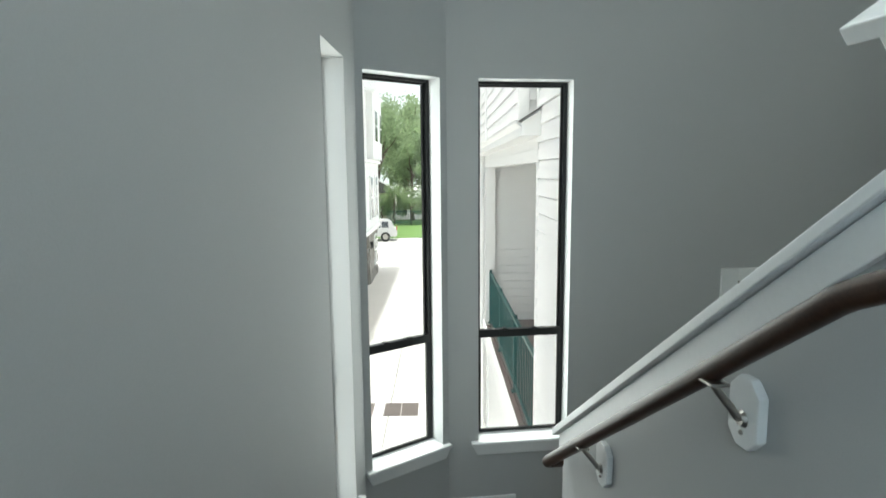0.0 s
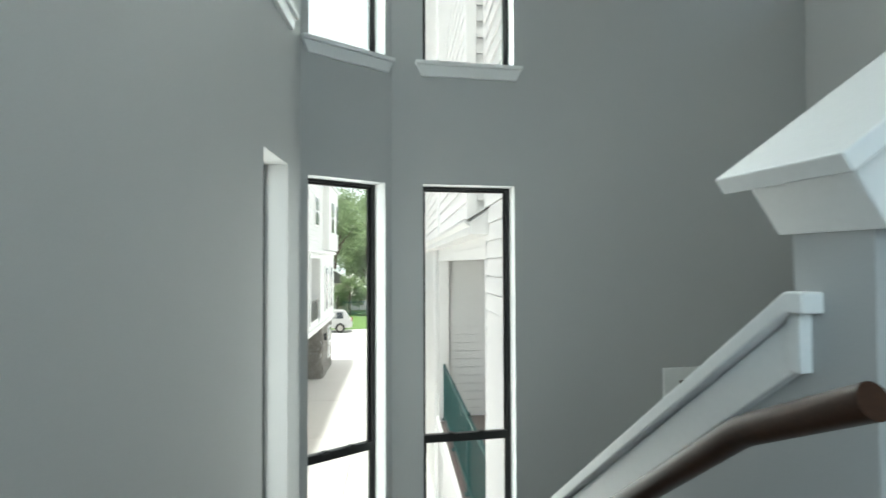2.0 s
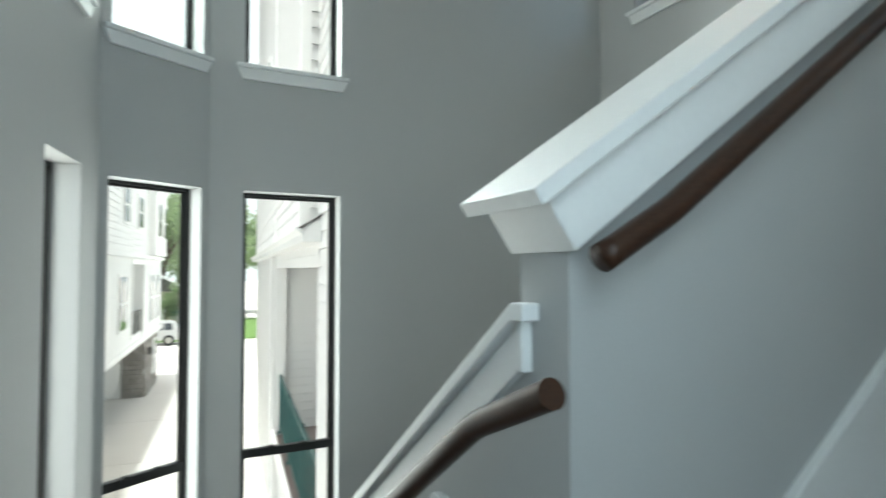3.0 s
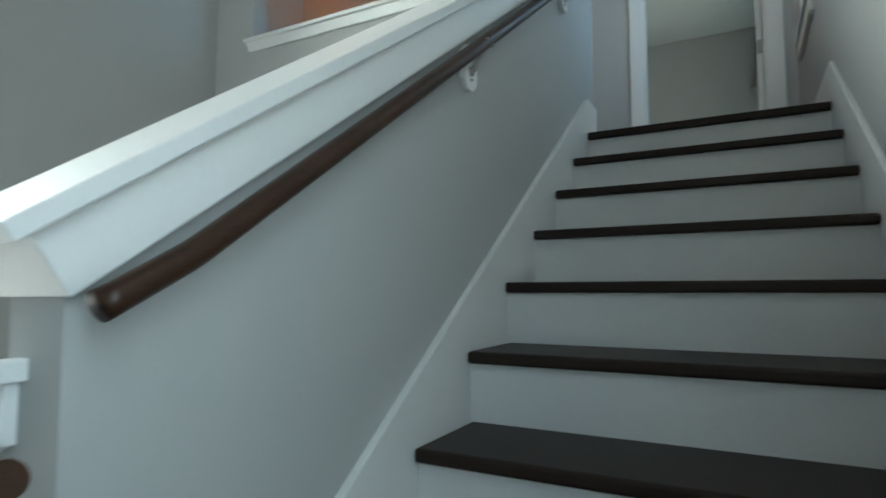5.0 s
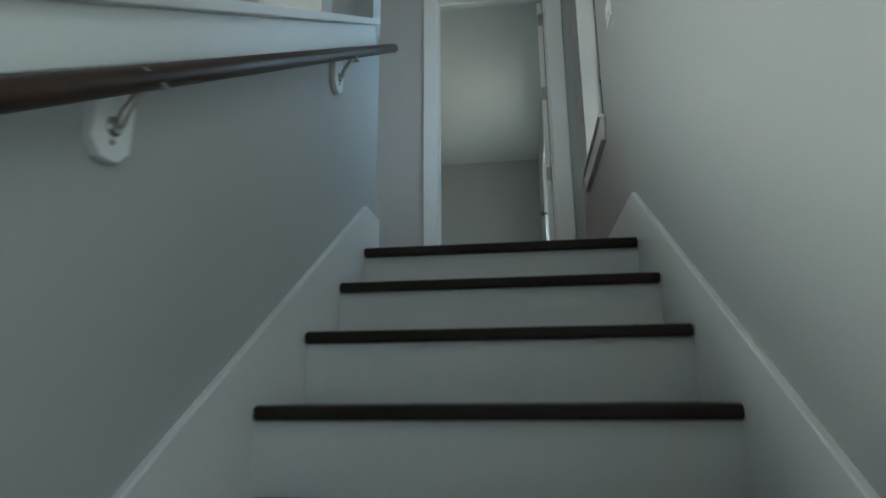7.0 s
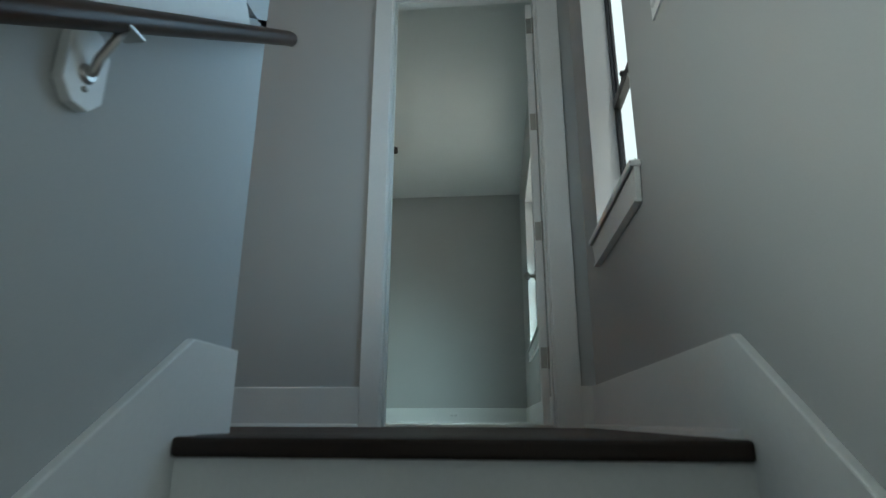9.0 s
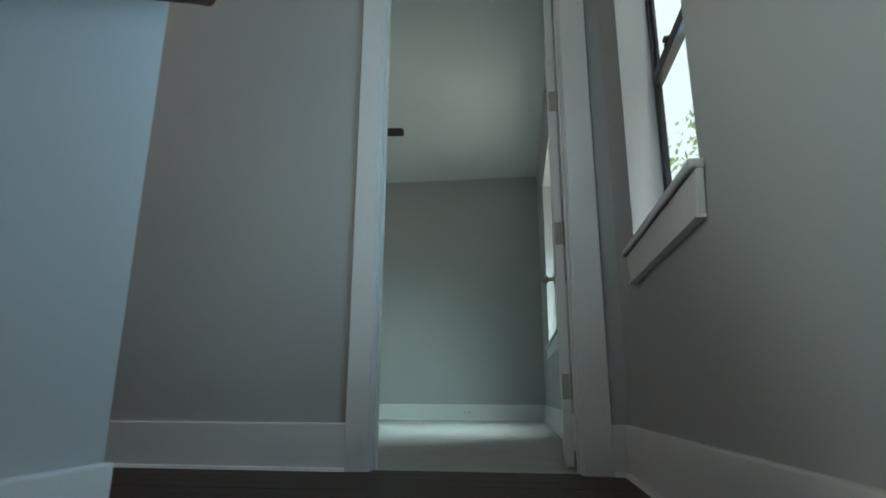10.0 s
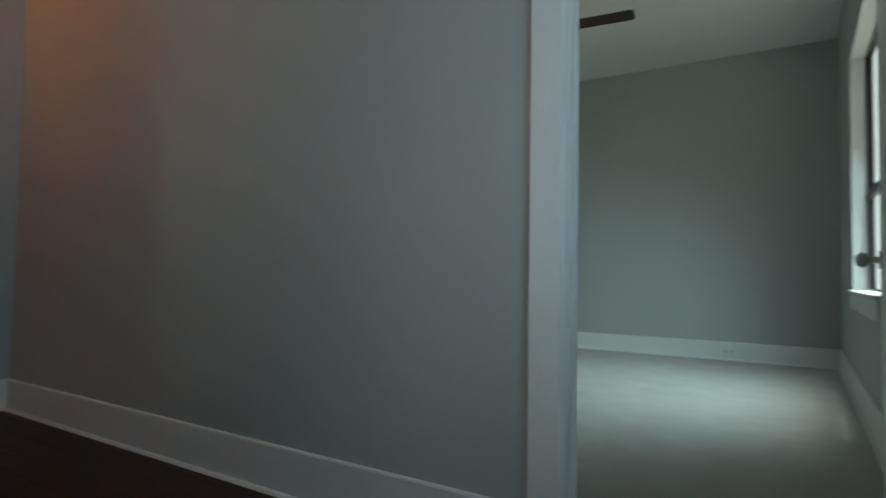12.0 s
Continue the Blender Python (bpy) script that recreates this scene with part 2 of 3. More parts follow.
half_wall_cap("white painted sloping cap on the upper stair half wall", "y", (-2.505, ZB), 3.19, SL, -0.160, 0.004, -0.176, 0.030)
low = empty("half_wall_cap", "white painted sloping cap on the lower stair half wall", "wall cap", group="half wall caps")
part("fascia", prism([(-0.118, -2.514, -1.0), (-1.47, -2.514, -1.0 - SD * 1.352), (-1.47, -2.514, -0.925 - SD * 1.352), (-0.118, -2.514, -0.925)], (0, 0.148, 0), 0.003), WHITE, low)
part("cap_board", prism([(-0.093, -2.532, -0.925), (-0.123, -2.532, -0.925), (-1.5, -2.532, -0.925 - SD * 1.377), (-1.5, -2.532, -0.893 - SD * 1.377), (-0.123, -2.532, -0.897), (-0.093, -2.532, -0.897)], (0, 0.19, 0), 0.003), WHITE, low)
part("end_trim", boxed((-0.135, -2.518, -1.005), (-0.112, -2.49, -0.926), bevel=0.002), WHITE, low)

# ---- stairs ----


def flight(label, count, origin, turn, top_z, low_z, skirts):
    """Treads and risers that climb along +Y from count risers below top_z; nosing of the top step at the origin."""
    st = empty("staircase", label, "stairs", at=origin)
    st.rotation_euler[2] = turn
    for k in range(count):
        y, z = -k * RUN, top_z - k * R + (0.005 if k else 0)
        back = y + RUN + 0.055 if k else y + 0.094
        t = boxed((0.002, y, z - 0.034), (W - 0.002, back, z + (0.003 if k == 0 else 0)), bevel=0.008)
        part("tread", t, DARK, st)
        part("riser", boxed((0.0, y + 0.026, z - R), (W, y + 0.044, z - 0.034)), WHITE, st)
    return st


def skirt(parent, x0, x1, down):
    """A skirting board that follows the stair slope and levels out at the top."""
    pts = [(x0, 0.25 if x0 < 0.5 else YD - 0.014, -0.02), (x0, 0.25 if x0 < 0.5 else YD - 0.014, 0.192), (x0, 0.045, 0.192), (x0, down, 0.161 + SL * down), (x0, down, -0.35 + SL * down), (x0, 0.05, -0.33)]
    return part("skirt_board", prism(pts, (x1 - x0, 0, 0), 0.004), WHITE, parent)


upper = flight("straight upper stair flight with dark stained treads and white risers", 10, (0, 0, 0), 0, 0, LAND, True)
skirt(upper, -0.021, 0.0, -2.62)
skirt(upper, W, XR + 0.001, -2.62)
flight("short lower stair flight with dark stained treads and white risers", 5, (-0.16, -2.5 - 0.0, LAND), math.pi / 2, 0, LOW, False).location.y = -3.55

# ---- handrails ----


def bracket(m, parent, reach):
    """A wall block with a bent metal arm and saddle; local x out from the wall, y along it."""
    w, h, c = 0.043, 0.068, 0.026
    outline = [(0, -w, -h + c), (0, -w + c, -h), (0, w - c, -h), (0, w, -h + c), (0, w, h - c), (0, w - c, h), (0, -w + c, h), (0, -w, h - c)]
    block = part("wall_block", prism(outline, (0.02, 0, 0), 0.003), WHITE, parent, "white painted eight-sided wooden block")
    block.matrix_local = m
    arm = part("bracket_arm", tube([(0.02, 0, -0.012), (0.03, 0, -0.009), (reach * 0.55, 0, 0.015), (reach * 0.85, 0, 0.045), (reach, 0, 0.064)], 0.0075, 10), NICKEL, block, "brushed metal arm")
    box_bm = boxed((reach - 0.018, -0.03, 0.062), (reach + 0.018, 0.03, 0.069), bevel=0.002)
    part("saddle", box_bm, NICKEL, block, "brushed metal saddle plate")
    rose = bmesh.new()
    bmesh.ops.create_cone(rose, cap_ends=True, segments=20, radius1=0.017, radius2=0.012, depth=0.008, matrix=Matrix.Translation((0.023, 0, -0.012)) @ Matrix.Rotation(math.pi / 2, 4, "Y"))
    part("rosette", rose, NICKEL, block)
    screw = bmesh.new()
    bmesh.ops.create_uvsphere(screw, u_segments=10, v_segments=6, radius=0.005, matrix=Matrix.Translation((0.021, 0, -0.038)))
    part("screw", screw, NICKEL, block)


def soft_path(points, cut=0.012):
    """The path with each inner corner cut short so that bends read as mitred joints."""
    out = [points[0]]
    for a, b, c in zip(points, points[1:], points[2:]):
        a, b, c = Vector(a), Vector(b), Vector(c)
        out += [b + (a - b).normalized() * cut, b + (c - b).normalized() * cut]
    return [*out, points[-1]]


rail_up = empty("handrail", "dark stained round wooden handrail on the upper half wall", "handrail", group="handrails")
XU = 0.046
part("rail", tube(soft_path([(XU, -2.50, -0.831), (XU, -2.49, -0.826), (XU, -2.375, -0.763), (XU, 0.255, 1.067), (XU, 0.27, 1.075)]), 0.0205, 20), RAIL, rail_up)
for y, z in ((-1.395, -0.15), (-0.368, 0.55)):
    bracket(pose(-0.02, y, z), rail_up, 0.066)
rail_low = empty("handrail", "dark stained round wooden handrail on the lower half wall", "handrail", group="handrails")
YW = -2.585
part("rail", tube(soft_path([(0.052, YW, -0.998), (0.04, YW, -1.003), (-0.14, YW, -1.083), (-1.38, YW, -1.962), (-1.40, YW + 0.008, -1.976), (-1.408, YW + 0.06, -1.98)]), 0.0205, 20), RAIL, rail_low)
for x, z in ((-0.416, -1.363), (-1.055, -1.805)):
    bracket(pose(x, -2.5, z, 0, 0, -90), rail_low, 0.085)

# ---- windows ----


def sash(name, w, z0, z1, y0, y1, rim, parent):
    """A black rectangular ring with a pane in it."""
    bm = bmesh.new()
    for lo, hi in (((0, y0, z0), (rim, y1, z1)), ((w - rim, y0, z0), (w, y1, z1)), ((rim, y0, z0), (w - rim, y1, z0 + rim)), ((rim, y0, z1 - rim), (w - rim, y1, z1))):
        box(bm, lo, hi)
    ring = part(name, bm, FRAME, parent)
    pane = part("pane", boxed((rim, (y0 + y1) / 2 - 0.003, z0 + rim), (w - rim, (y0 + y1) / 2 + 0.003, z1 - rim)), GLASS, ring, "clear window glass")
    pane.visible_shadow = False
    return ring


def window(name, at, turn, w, z0, z1, mid, label, reveal=0.1, drop=0.1, deep=0.038):
    """A single-hung window; local x along the wall, y outward from its inner face."""
    win = empty(name, label, "window", kind="structure", at=at)
    win.rotation_euler[2] = turn
    bm = bmesh.new()
    for lo, hi in (((0, reveal, z0), (0.018, reveal + deep, z1)), ((w - 0.018, reveal, z0), (w, reveal + deep, z1)), ((0.018, reveal, z0), (w - 0.018, reveal + deep, z0 + 0.02)), ((0.018, reveal, z1 - 0.014), (w - 0.018, reveal + deep, z1))):
        box(bm, lo, hi)
    part("window_frame", bm, FRAME, win)
    low_sash = sash("lower_sash", w - 0.034, z0 + 0.018, mid + 0.02, reveal + deep * 0.08, reveal + deep * 0.5, 0.015, win)
    up_sash = sash("upper_sash", w - 0.034, mid - 0.015, z1 - 0.012, reveal + deep * 0.54, reveal + deep * 0.96, 0.013, win)
    for ob in (low_sash, up_sash):
        ob.location.x = 0.017
    part("meeting_rail", boxed((0.018, reveal - 0.008, mid - 0.022), (w - 0.018, reveal + 0.028, mid + 0.022), bevel=0.003), FRAME, win)
    for x in (w * 0.32, w * 0.66):
        latch = bmesh.new()
        box(latch, (x - 0.03, reveal - 0.012, mid + 0.016), (x + 0.03, reveal + 0.012, mid + 0.026), 0.003)
        box(latch, (x - 0.012, reveal - 0.02, mid + 0.020), (x + 0.014, reveal + 0.004, mid + 0.034), 0.003)
        part("latch", latch, FRAME, win, "black metal sash latch")
    part("window_sill", boxed((0.001, -0.03, z0 - 0.004), (w - 0.001, reveal, z0 + 0.018)), WHITE, win)
    part("sill_nose", boxed((-0.042, -0.038, z0 - 0.004), (w + 0.042, -0.001, z0 + 0.019), bevel=0.006), WHITE, win)
    e = 0.028
    part("apron", prism([(-0.038, -0.024, z0 - 0.004), (w + 0.038, -0.024, z0 - 0.004), (w + 0.038 - e, -0.02, z0 - drop), (-0.038 + e, -0.02, z0 - drop)], (0, 0.0195, 0), 0.003), WHITE, win)
    if drop > 0.08:
        part("apron_bead", boxed((-0.038 + e, -0.026, z0 - drop - 0.01), (w + 0.038 - e, -0.0005, z0 - drop)), WHITE, win)
    return win


HUNG = "tall narrow black-framed single-hung window with a white sill"
for i, (z, mid) in enumerate(((LOWZ, -1.831), (HIGHZ, 1.0))):
    # local x runs to the right as seen from inside, y outward
    for k, (p0, p1, (s0, s1), where) in enumerate((((XB, YO), (XB, BAY0[1]), BACKW, ""), (BAY0, BAY1, BAYW, " in the angled bay"), (BAY1, BAY2, SIDEW, " at the bay side"))):
        d = (Vector(p0) - Vector(p1)).normalized()
        p = Vector(p0) - d * s1
        window(f"window_{1 + k + 3 * i}", (p.x, p.y, 0), math.atan2(d.y, d.x), s1 - s0, *z, mid, HUNG + where, drop=0.062)
window("window_7", (XR, 1.385, 0), -math.pi / 2, 0.76, 0.79, 2.3, 1.45, "black-framed single-hung window with a white sill at the stair head", reveal=0.12, deep=0.026)
# added window that is never in view; it only carries the landing's fill light
window("window_10", (XR, -2.68, 0), -math.pi / 2, 0.62, -1.15, 0.55, -0.3, "unseen black-framed single-hung window with a white sill, added to light the landing")
window("window_8", (XF, 5.48, 0), -math.pi / 2, 1.73, 0.78, 2.58, 1.5, "wide black-framed bedroom window with a white sill")

# interior opening over the stair well
op = empty("window_9", "open white-trimmed interior window from the hall to the stair well", "window", kind="structure")
part("window_sill", boxed((-2.21, YO - 0.04, 0.841), (-0.36, YO + 0.13, 0.866), bevel=0.006), WHITE, op)
part("apron", prism([(-2.2, YO - 0.02, 0.841), (-0.37, YO - 0.02, 0.841), (-0.4, YO - 0.02, 0.775), (-2.17, YO - 0.02, 0.775)], (0, 0.019, 0), 0.003), WHITE, op)

# ---- doors ----
D0, D1, DH = 0.045, 0.878, 2.475
door = empty("door_1", "white panelled bedroom door standing wide open on four hinges", "door", kind="structure")
for name, lo, hi in (("casing", (-0.06, YD - 0.018, 0.0), (D0 - 0.006, YD, DH + 0.115)), ("casing", (D1 + 0.006, YD - 0.018, 0.0), (0.998, YD, DH + 0.115)),
                     ("casing", (D0 - 0.006, YD - 0.018, DH + 0.006), (D1 + 0.006, YD, DH + 0.115)),
                     ("jamb", (D0 - 0.015, YD - 0.003, 0.0), (D0, YD + 0.123, DH)), ("jamb", (D1, YD - 0.003, 0.0), (D1 + 0.012, YD + 0.123, DH)), ("jamb", (D0 - 0.015, YD - 0.003, DH), (D1 + 0.012, YD + 0.123, DH + 0.015)),
                     ("door_stop", (D0, YD + 0.05, 0.0), (D0 + 0.011, YD + 0.085, DH)), ("door_stop", (D1 - 0.011, YD + 0.05, 0.0), (D1, YD + 0.085, DH)), ("door_stop", (D0, YD + 0.05, DH - 0.011), (D1, YD + 0.085, DH)),
                     ("casing", (-0.06, YD + 0.12, 0.0), (D0 - 0.006, YD + 0.138, DH + 0.115)), ("casing", (D1 + 0.006, YD + 0.12, 0.0), (0.978, YD + 0.138, DH + 0.115))):
    part(name, boxed(lo, hi, bevel=0.003), WHITE, door)
part("strike_plate", boxed((D0 - 0.001, YD + 0.09, 0.92), (D0 + 0.002, YD + 0.118, 1.0)), NICKEL, door, "brushed metal strike plate")


def leaf_mesh(w, h, t):
    """A door leaf with two recessed panels on each side; local x along the leaf, y through it."""
    bm = bmesh.new()
    st, rails = 0.115, ((0.0, 0.22), (0.95, 1.11), (h - 0.12, h))
    box(bm, (0, 0, 0), (st, t, h), 0.002)
    box(bm, (w - st, 0, 0), (w, t, h), 0.002)
    for a, b in rails:
        box(bm, (st, 0.0005, a), (w - st, t - 0.0005, b), 0.001)
    for a, b in ((0.22, 0.95), (1.11, h - 0.12)):
        box(bm, (st - 0.002, 0.011, a - 0.002), (w - st + 0.002, t - 0.011, b + 0.002))
        box(bm, (st + 0.035, 0.006, a + 0.035), (w - st - 0.035, t - 0.006, b - 0.035), 0.004)
    return bm


leaf = part("door_leaf", leaf_mesh(0.815, 2.445, 0.036), WHITE, door, "white painted panelled door leaf")
leaf.location = (0.862, YD + 0.128, 0.018)
leaf.rotation_euler[2] = radians(86.5)
for z in (0.33, 1.0, 1.655, 2.30):
    hinge = bmesh.new()
    box(hinge, (-0.002, 0.004, z - 0.062), (0.0005, 0.034, z + 0.042), 0.0)
    h = part("hinge", hinge, NICKEL, leaf, "brushed metal hinge")
    part("knuckle", tube([(-0.004, -0.004, z - 0.065), (-0.004, -0.004, z + 0.045)], 0.006, 10), NICKEL, h)
    for dz in (-0.045, -0.01, 0.025):
        sc = bmesh.new()
        bmesh.ops.create_uvsphere(sc, u_segments=8, v_segments=5, radius=0.004, matrix=Matrix.Translation((-0.002, 0.02, z + dz)))
        part("screw", sc, NICKEL, h)
for side in (-1, 1):
    knob = bmesh.new()
    y = 0.018 + side * 0.018
    bmesh.ops.create_cone(knob, cap_ends=True, segments=20, radius1=0.032, radius2=0.03, depth=0.008, matrix=Matrix.Translation((0.75, y + side * 0.004, 0.93)) @ Matrix.Rotation(math.pi / 2, 4, "X"))
    bmesh.ops.create_cone(knob, cap_ends=True, segments=14, radius1=0.011, radius2=0.011, depth=0.04, matrix=Matrix.Translation((0.75, y + side * 0.025, 0.93)) @ Matrix.Rotation(math.pi / 2, 4, "X"))
    bmesh.ops.create_uvsphere(knob, u_segments=18, v_segments=12, radius=0.027, matrix=Matrix.Translation((0.75, y + side * 0.055, 0.93)) @ Matrix.Diagonal((1, 0.75, 1, 1)))
    part("knob", knob, NICKEL, leaf, "brushed metal door knob")

entry = empty("door_2", "brown stained wooden entry door in a white casing, shut", "door", kind="structure")
ey0, ey1 = -1.13, -0.28
for lo, hi in (((XB, ey0 - 0.1, ENTRY), (XB + 0.018, ey0, -1.475)), ((XB, ey1, ENTRY), (XB + 0.018, YO - 0.003, -1.475)), ((XB, ey0, -1.55), (XB + 0.018, ey1, -1.475))):
    part("casing", boxed(lo, hi, bevel=0.003), WHITE, entry)
eleaf = part("door_leaf", leaf_mesh(0.848, 2.385, 0.044), BROWN, entry, "brown stained panelled wooden leaf")
eleaf.location, eleaf.rotation_euler[2] = (XB - 0.05, ey0 + 0.001, ENTRY + 0.003), math.pi / 2

# ---- baseboards ----


def baseboard(p0, p1, z, side, label="white painted baseboard with a shoe moulding"):
    """A board along p0 to p1 whose back is on that line; side: the way into the room."""
    p0, p1, n = Vector((*p0, z)), Vector((*p1, z)), Vector((*side, 0))
    b = empty("baseboard", label, "baseboard", kind="structure")
    q = [p0, p0 + n * 0.016, p0 + n * 0.016 + Vector((0, 0, 0.186)), p0 + n * 0.012 + Vector((0, 0, 0.192)), p0 + Vector((0, 0, 0.192))]
    part("board", prism(q, p1 - p0), WHITE, b)
    r = [p0 + n * 0.016, p0 + n * 0.034, p0 + n * 0.033 + Vector((0, 0, 0.007)), p0 + n * 0.027 + Vector((0, 0, 0.016)), p0 + n * 0.016 + Vector((0, 0, 0.02))]
    part("shoe_moulding", prism(r, p1 - p0), WHITE, b)
    return b


baseboard((-3.5, YD), (-0.06, YD), -0.002, (0, -1))
baseboard((0.998, YD), (XR, YD), 0.0, (0, -1))
baseboard((-3.5, YO + 0.12), (-3.5, YD - 0.016), -0.002, (1, 0))
baseboard((-3.3, YF), (XF, YF), 0.006, (0, -1))
baseboard((XF, YD + 0.14), (XF, YF - 0.016), 0.006, (-1, 0))
baseboard((XB, BAY0[1]), (XB, -2.42), LOW, (1, 0))
part("shoe_moulding", prism([(W, 0.05, 0.0), (W - 0.018, 0.05, 0.0), (W - 0.012, 0.05, 0.014), (W, 0.05, 0.02)], (0, YD - 0.066, 0)), WHITE, upper)

# ---- small fixtures ----
outlet = empty("power_outlet", "white double power outlet set in the bedroom baseboard", "outlet")
part("cover_plate", boxed((-0.06, YF - 0.021, 0.062), (0.06, YF - 0.0155, 0.14), bevel=0.002), WHITE, outlet)
for x in (-0.027, 0.027):
    part("socket", boxed((x - 0.018, YF - 0.0235, 0.084), (x + 0.018, YF - 0.0205, 0.118), bevel=0.001), CEIL, outlet)
    for dx in (-0.007, 0.007):
        part("slot", boxed((x + dx - 0.0015, YF - 0.0245, 0.096), (x + dx + 0.0015, YF - 0.0232, 0.108)), FRAME, outlet)
switch = empty("light_switch", "white double rocker light switch on the stair wall", "switch")
part("cover_plate", boxed((XR - 0.006, 0.19, 1.095), (XR + 0.001, 0.31, 1.215), bevel=0.002), WHITE, switch)
for y in (0.227, 0.273):
    part("rocker", prism([(XR - 0.006, y - 0.016, 1.12), (XR - 0.013, y - 0.016, 1.125), (XR - 0.009, y - 0.016, 1.19), (XR - 0.006, y - 0.016, 1.19)], (0, 0.032, 0)), WHITE, switch)

# ceiling fan in the bedroom
FX, FY, FZ = -1.12, 4.63, 2.95
LAMPG = bpy.data.materials.new("warm_lamp_glass")
LAMPG.use_nodes = True
LAMPG.node_tree.nodes["Principled BSDF"].inputs["Emission Color"].default_value = (1.0, 0.55, 0.25, 1)
LAMPG.node_tree.nodes["Principled BSDF"].inputs["Emission Strength"].default_value = 4.0
BLADE = material("dark_blade_wood", (0.03, 0.017, 0.012), 0.45, vary=0.3, stretch=(2, 12, 12))
fan = empty("ceiling_fan", "dark wooden three-blade ceiling fan with a warm lamp, at rest", "ceiling fan", at=(FX, FY, 0))


def disc(r0, r1, z0, z1):
    bm = bmesh.new()
    bmesh.ops.create_cone(bm, cap_ends=True, segments=28, radius1=r0, radius2=r1, depth=z1 - z0, matrix=Matrix.Translation((0, 0, (z0 + z1) / 2)))
    return bm


part("canopy", disc(0.04, 0.07, ROOM_CEILING - 0.06, ROOM_CEILING), BLADE, fan)
part("downrod", disc(0.012, 0.012, FZ + 0.05, ROOM_CEILING - 0.05), BLADE, fan)
part("motor", disc(0.1, 0.085, FZ - 0.03, FZ + 0.07), BLADE, fan)
globe = bmesh.new()
bmesh.ops.create_uvsphere(globe, u_segments=20, v_segments=10, radius=0.085, matrix=Matrix.Translation((0, 0, FZ - 0.05)) @ Matrix.Diagonal((1, 1, 0.6, 1)))
part("lamp_globe", globe, LAMPG, fan, "glowing warm glass bowl")
for k in range(3):
    bl = prism([(0.12, -0.05, 0), (0.2, -0.062, 0), (0.64, -0.062, 0), (0.665, -0.045, 0), (0.665, 0.045, 0), (0.64, 0.062, 0), (0.2, 0.062, 0), (0.12, 0.05, 0)], (0, 0, 0.008), 0.002)
    b = part("blade", bl, BLADE, fan)
    b.matrix_local = pose(0, 0, FZ, 0, 0, 6 + 120 * k) @ pose(0, 0, 0, -13, 0, 0)

down = empty("recessed_downlight", "small round recessed ceiling downlight glowing warm", "ceiling light", at=(-3.1, 0.62, CEILING))
part("trim_ring", disc(0.085, 0.085, -0.006, 0.001), WHITE, down)
part("lamp_face", disc(0.06, 0.06, -0.009, -0.0062), LAMPG, down, "glowing warm lamp face")

# floor planks
hall_floor = bpy.data.objects["floor_hall"]
top_floor = bpy.data.objects["floor_top"]
rng = random.Random(5)
for r in range(13):
    y0 = 0.095 + r * 0.13
    x = -3.5 - rng.uniform(0, 0.6)
    while x < XR - 0.02:
        x1 = min(x + rng.uniform(0.8, 1.3), XR)
        a, b = max(x, -3.5), x1
        y1 = min(y0 + 0.1285, YD + 0.05)
        dz = rng.uniform(0, 0.0008)
        if b - a > 0.05:
            lo, hi = (a + 0.0008, y0, -0.0035), (b - 0.0008, y1, 0.003 + dz)
            part("plank", boxed(lo, hi, bevel=0.0016), FLOORW, top_floor if b > 0 else hall_floor)
        x = x1

# ---- outside ----
GROUND = -6.0
CONCRETE = material("pale_concrete", (0.52, 0.51, 0.48), 0.85, vary=0.08, scale=0.6, grain=14, bump=0.2)
SIDING = material("white_lap_siding", (0.78, 0.78, 0.77), 0.6, vary=0.05, scale=2, grain=30)
TRIM = material("white_outdoor_trim", (0.8, 0.8, 0.79), 0.5, vary=0.02)
STONE = material("grey_stone_veneer", (0.26, 0.24, 0.22), 0.85, vary=0.35, scale=2.2, grain=12, bump=0.6)
SHINGLE = material("grey_roof_shingle", (0.11, 0.105, 0.1), 0.9, vary=0.3, scale=3, grain=20, bump=0.5)
GRASS = material("lawn_grass", (0.09, 0.17, 0.035), 0.9, vary=0.4, scale=1.2, grain=30, bump=0.8)
LEAF = material("green_leaves", (0.12, 0.18, 0.085), 0.6, vary=0.5, scale=0.5, grain=4, bump=0)
lt = LEAF.node_tree
thin, blend = lt.nodes.new("ShaderNodeBsdfTranslucent"), lt.nodes.new("ShaderNodeMixShader")
thin.inputs["Color"].default_value = (0.36, 0.47, 0.25, 1)
blend.inputs[0].default_value = 0.5
lt.links.new(lt.nodes["Principled BSDF"].outputs[0], blend.inputs[1])
lt.links.new(thin.outputs[0], blend.inputs[2])
lt.links.new(blend.outputs[0], lt.nodes["Material Output"].inputs["Surface"])
BARK = material("grey_bark", (0.12, 0.09, 0.07), 0.9, vary=0.4, scale=3, grain=20, bump=0.8)
GREEN = material("teal_painted_metal", (0.018, 0.095, 0.09), 0.5, vary=0.15)
DECK = material("reddish_deck", (0.2, 0.165, 0.155), 0.7, vary=0.15, scale=3, grain=20)
DARKGLASS = material("dark_window_glass", (0.05, 0.06, 0.07), 0.08, vary=0.2, bump=0)
SILVER = material("silver_car_paint", (0.5, 0.5, 0.5), 0.3, metal=0.3, vary=0.04, bump=0)
TYRE = material("black_rubber", (0.02, 0.02, 0.02), 0.8, vary=0.2)
RED = material("red_lamp_plastic", (0.4, 0.02, 0.02), 0.3, bump=0)
CREAM = material("cream_house_wall", (0.6, 0.56, 0.46), 0.7, vary=0.05)
GRATEM = material("cast_iron_grate", (0.13, 0.11, 0.1), 0.7, metal=0.3, vary=0.2)

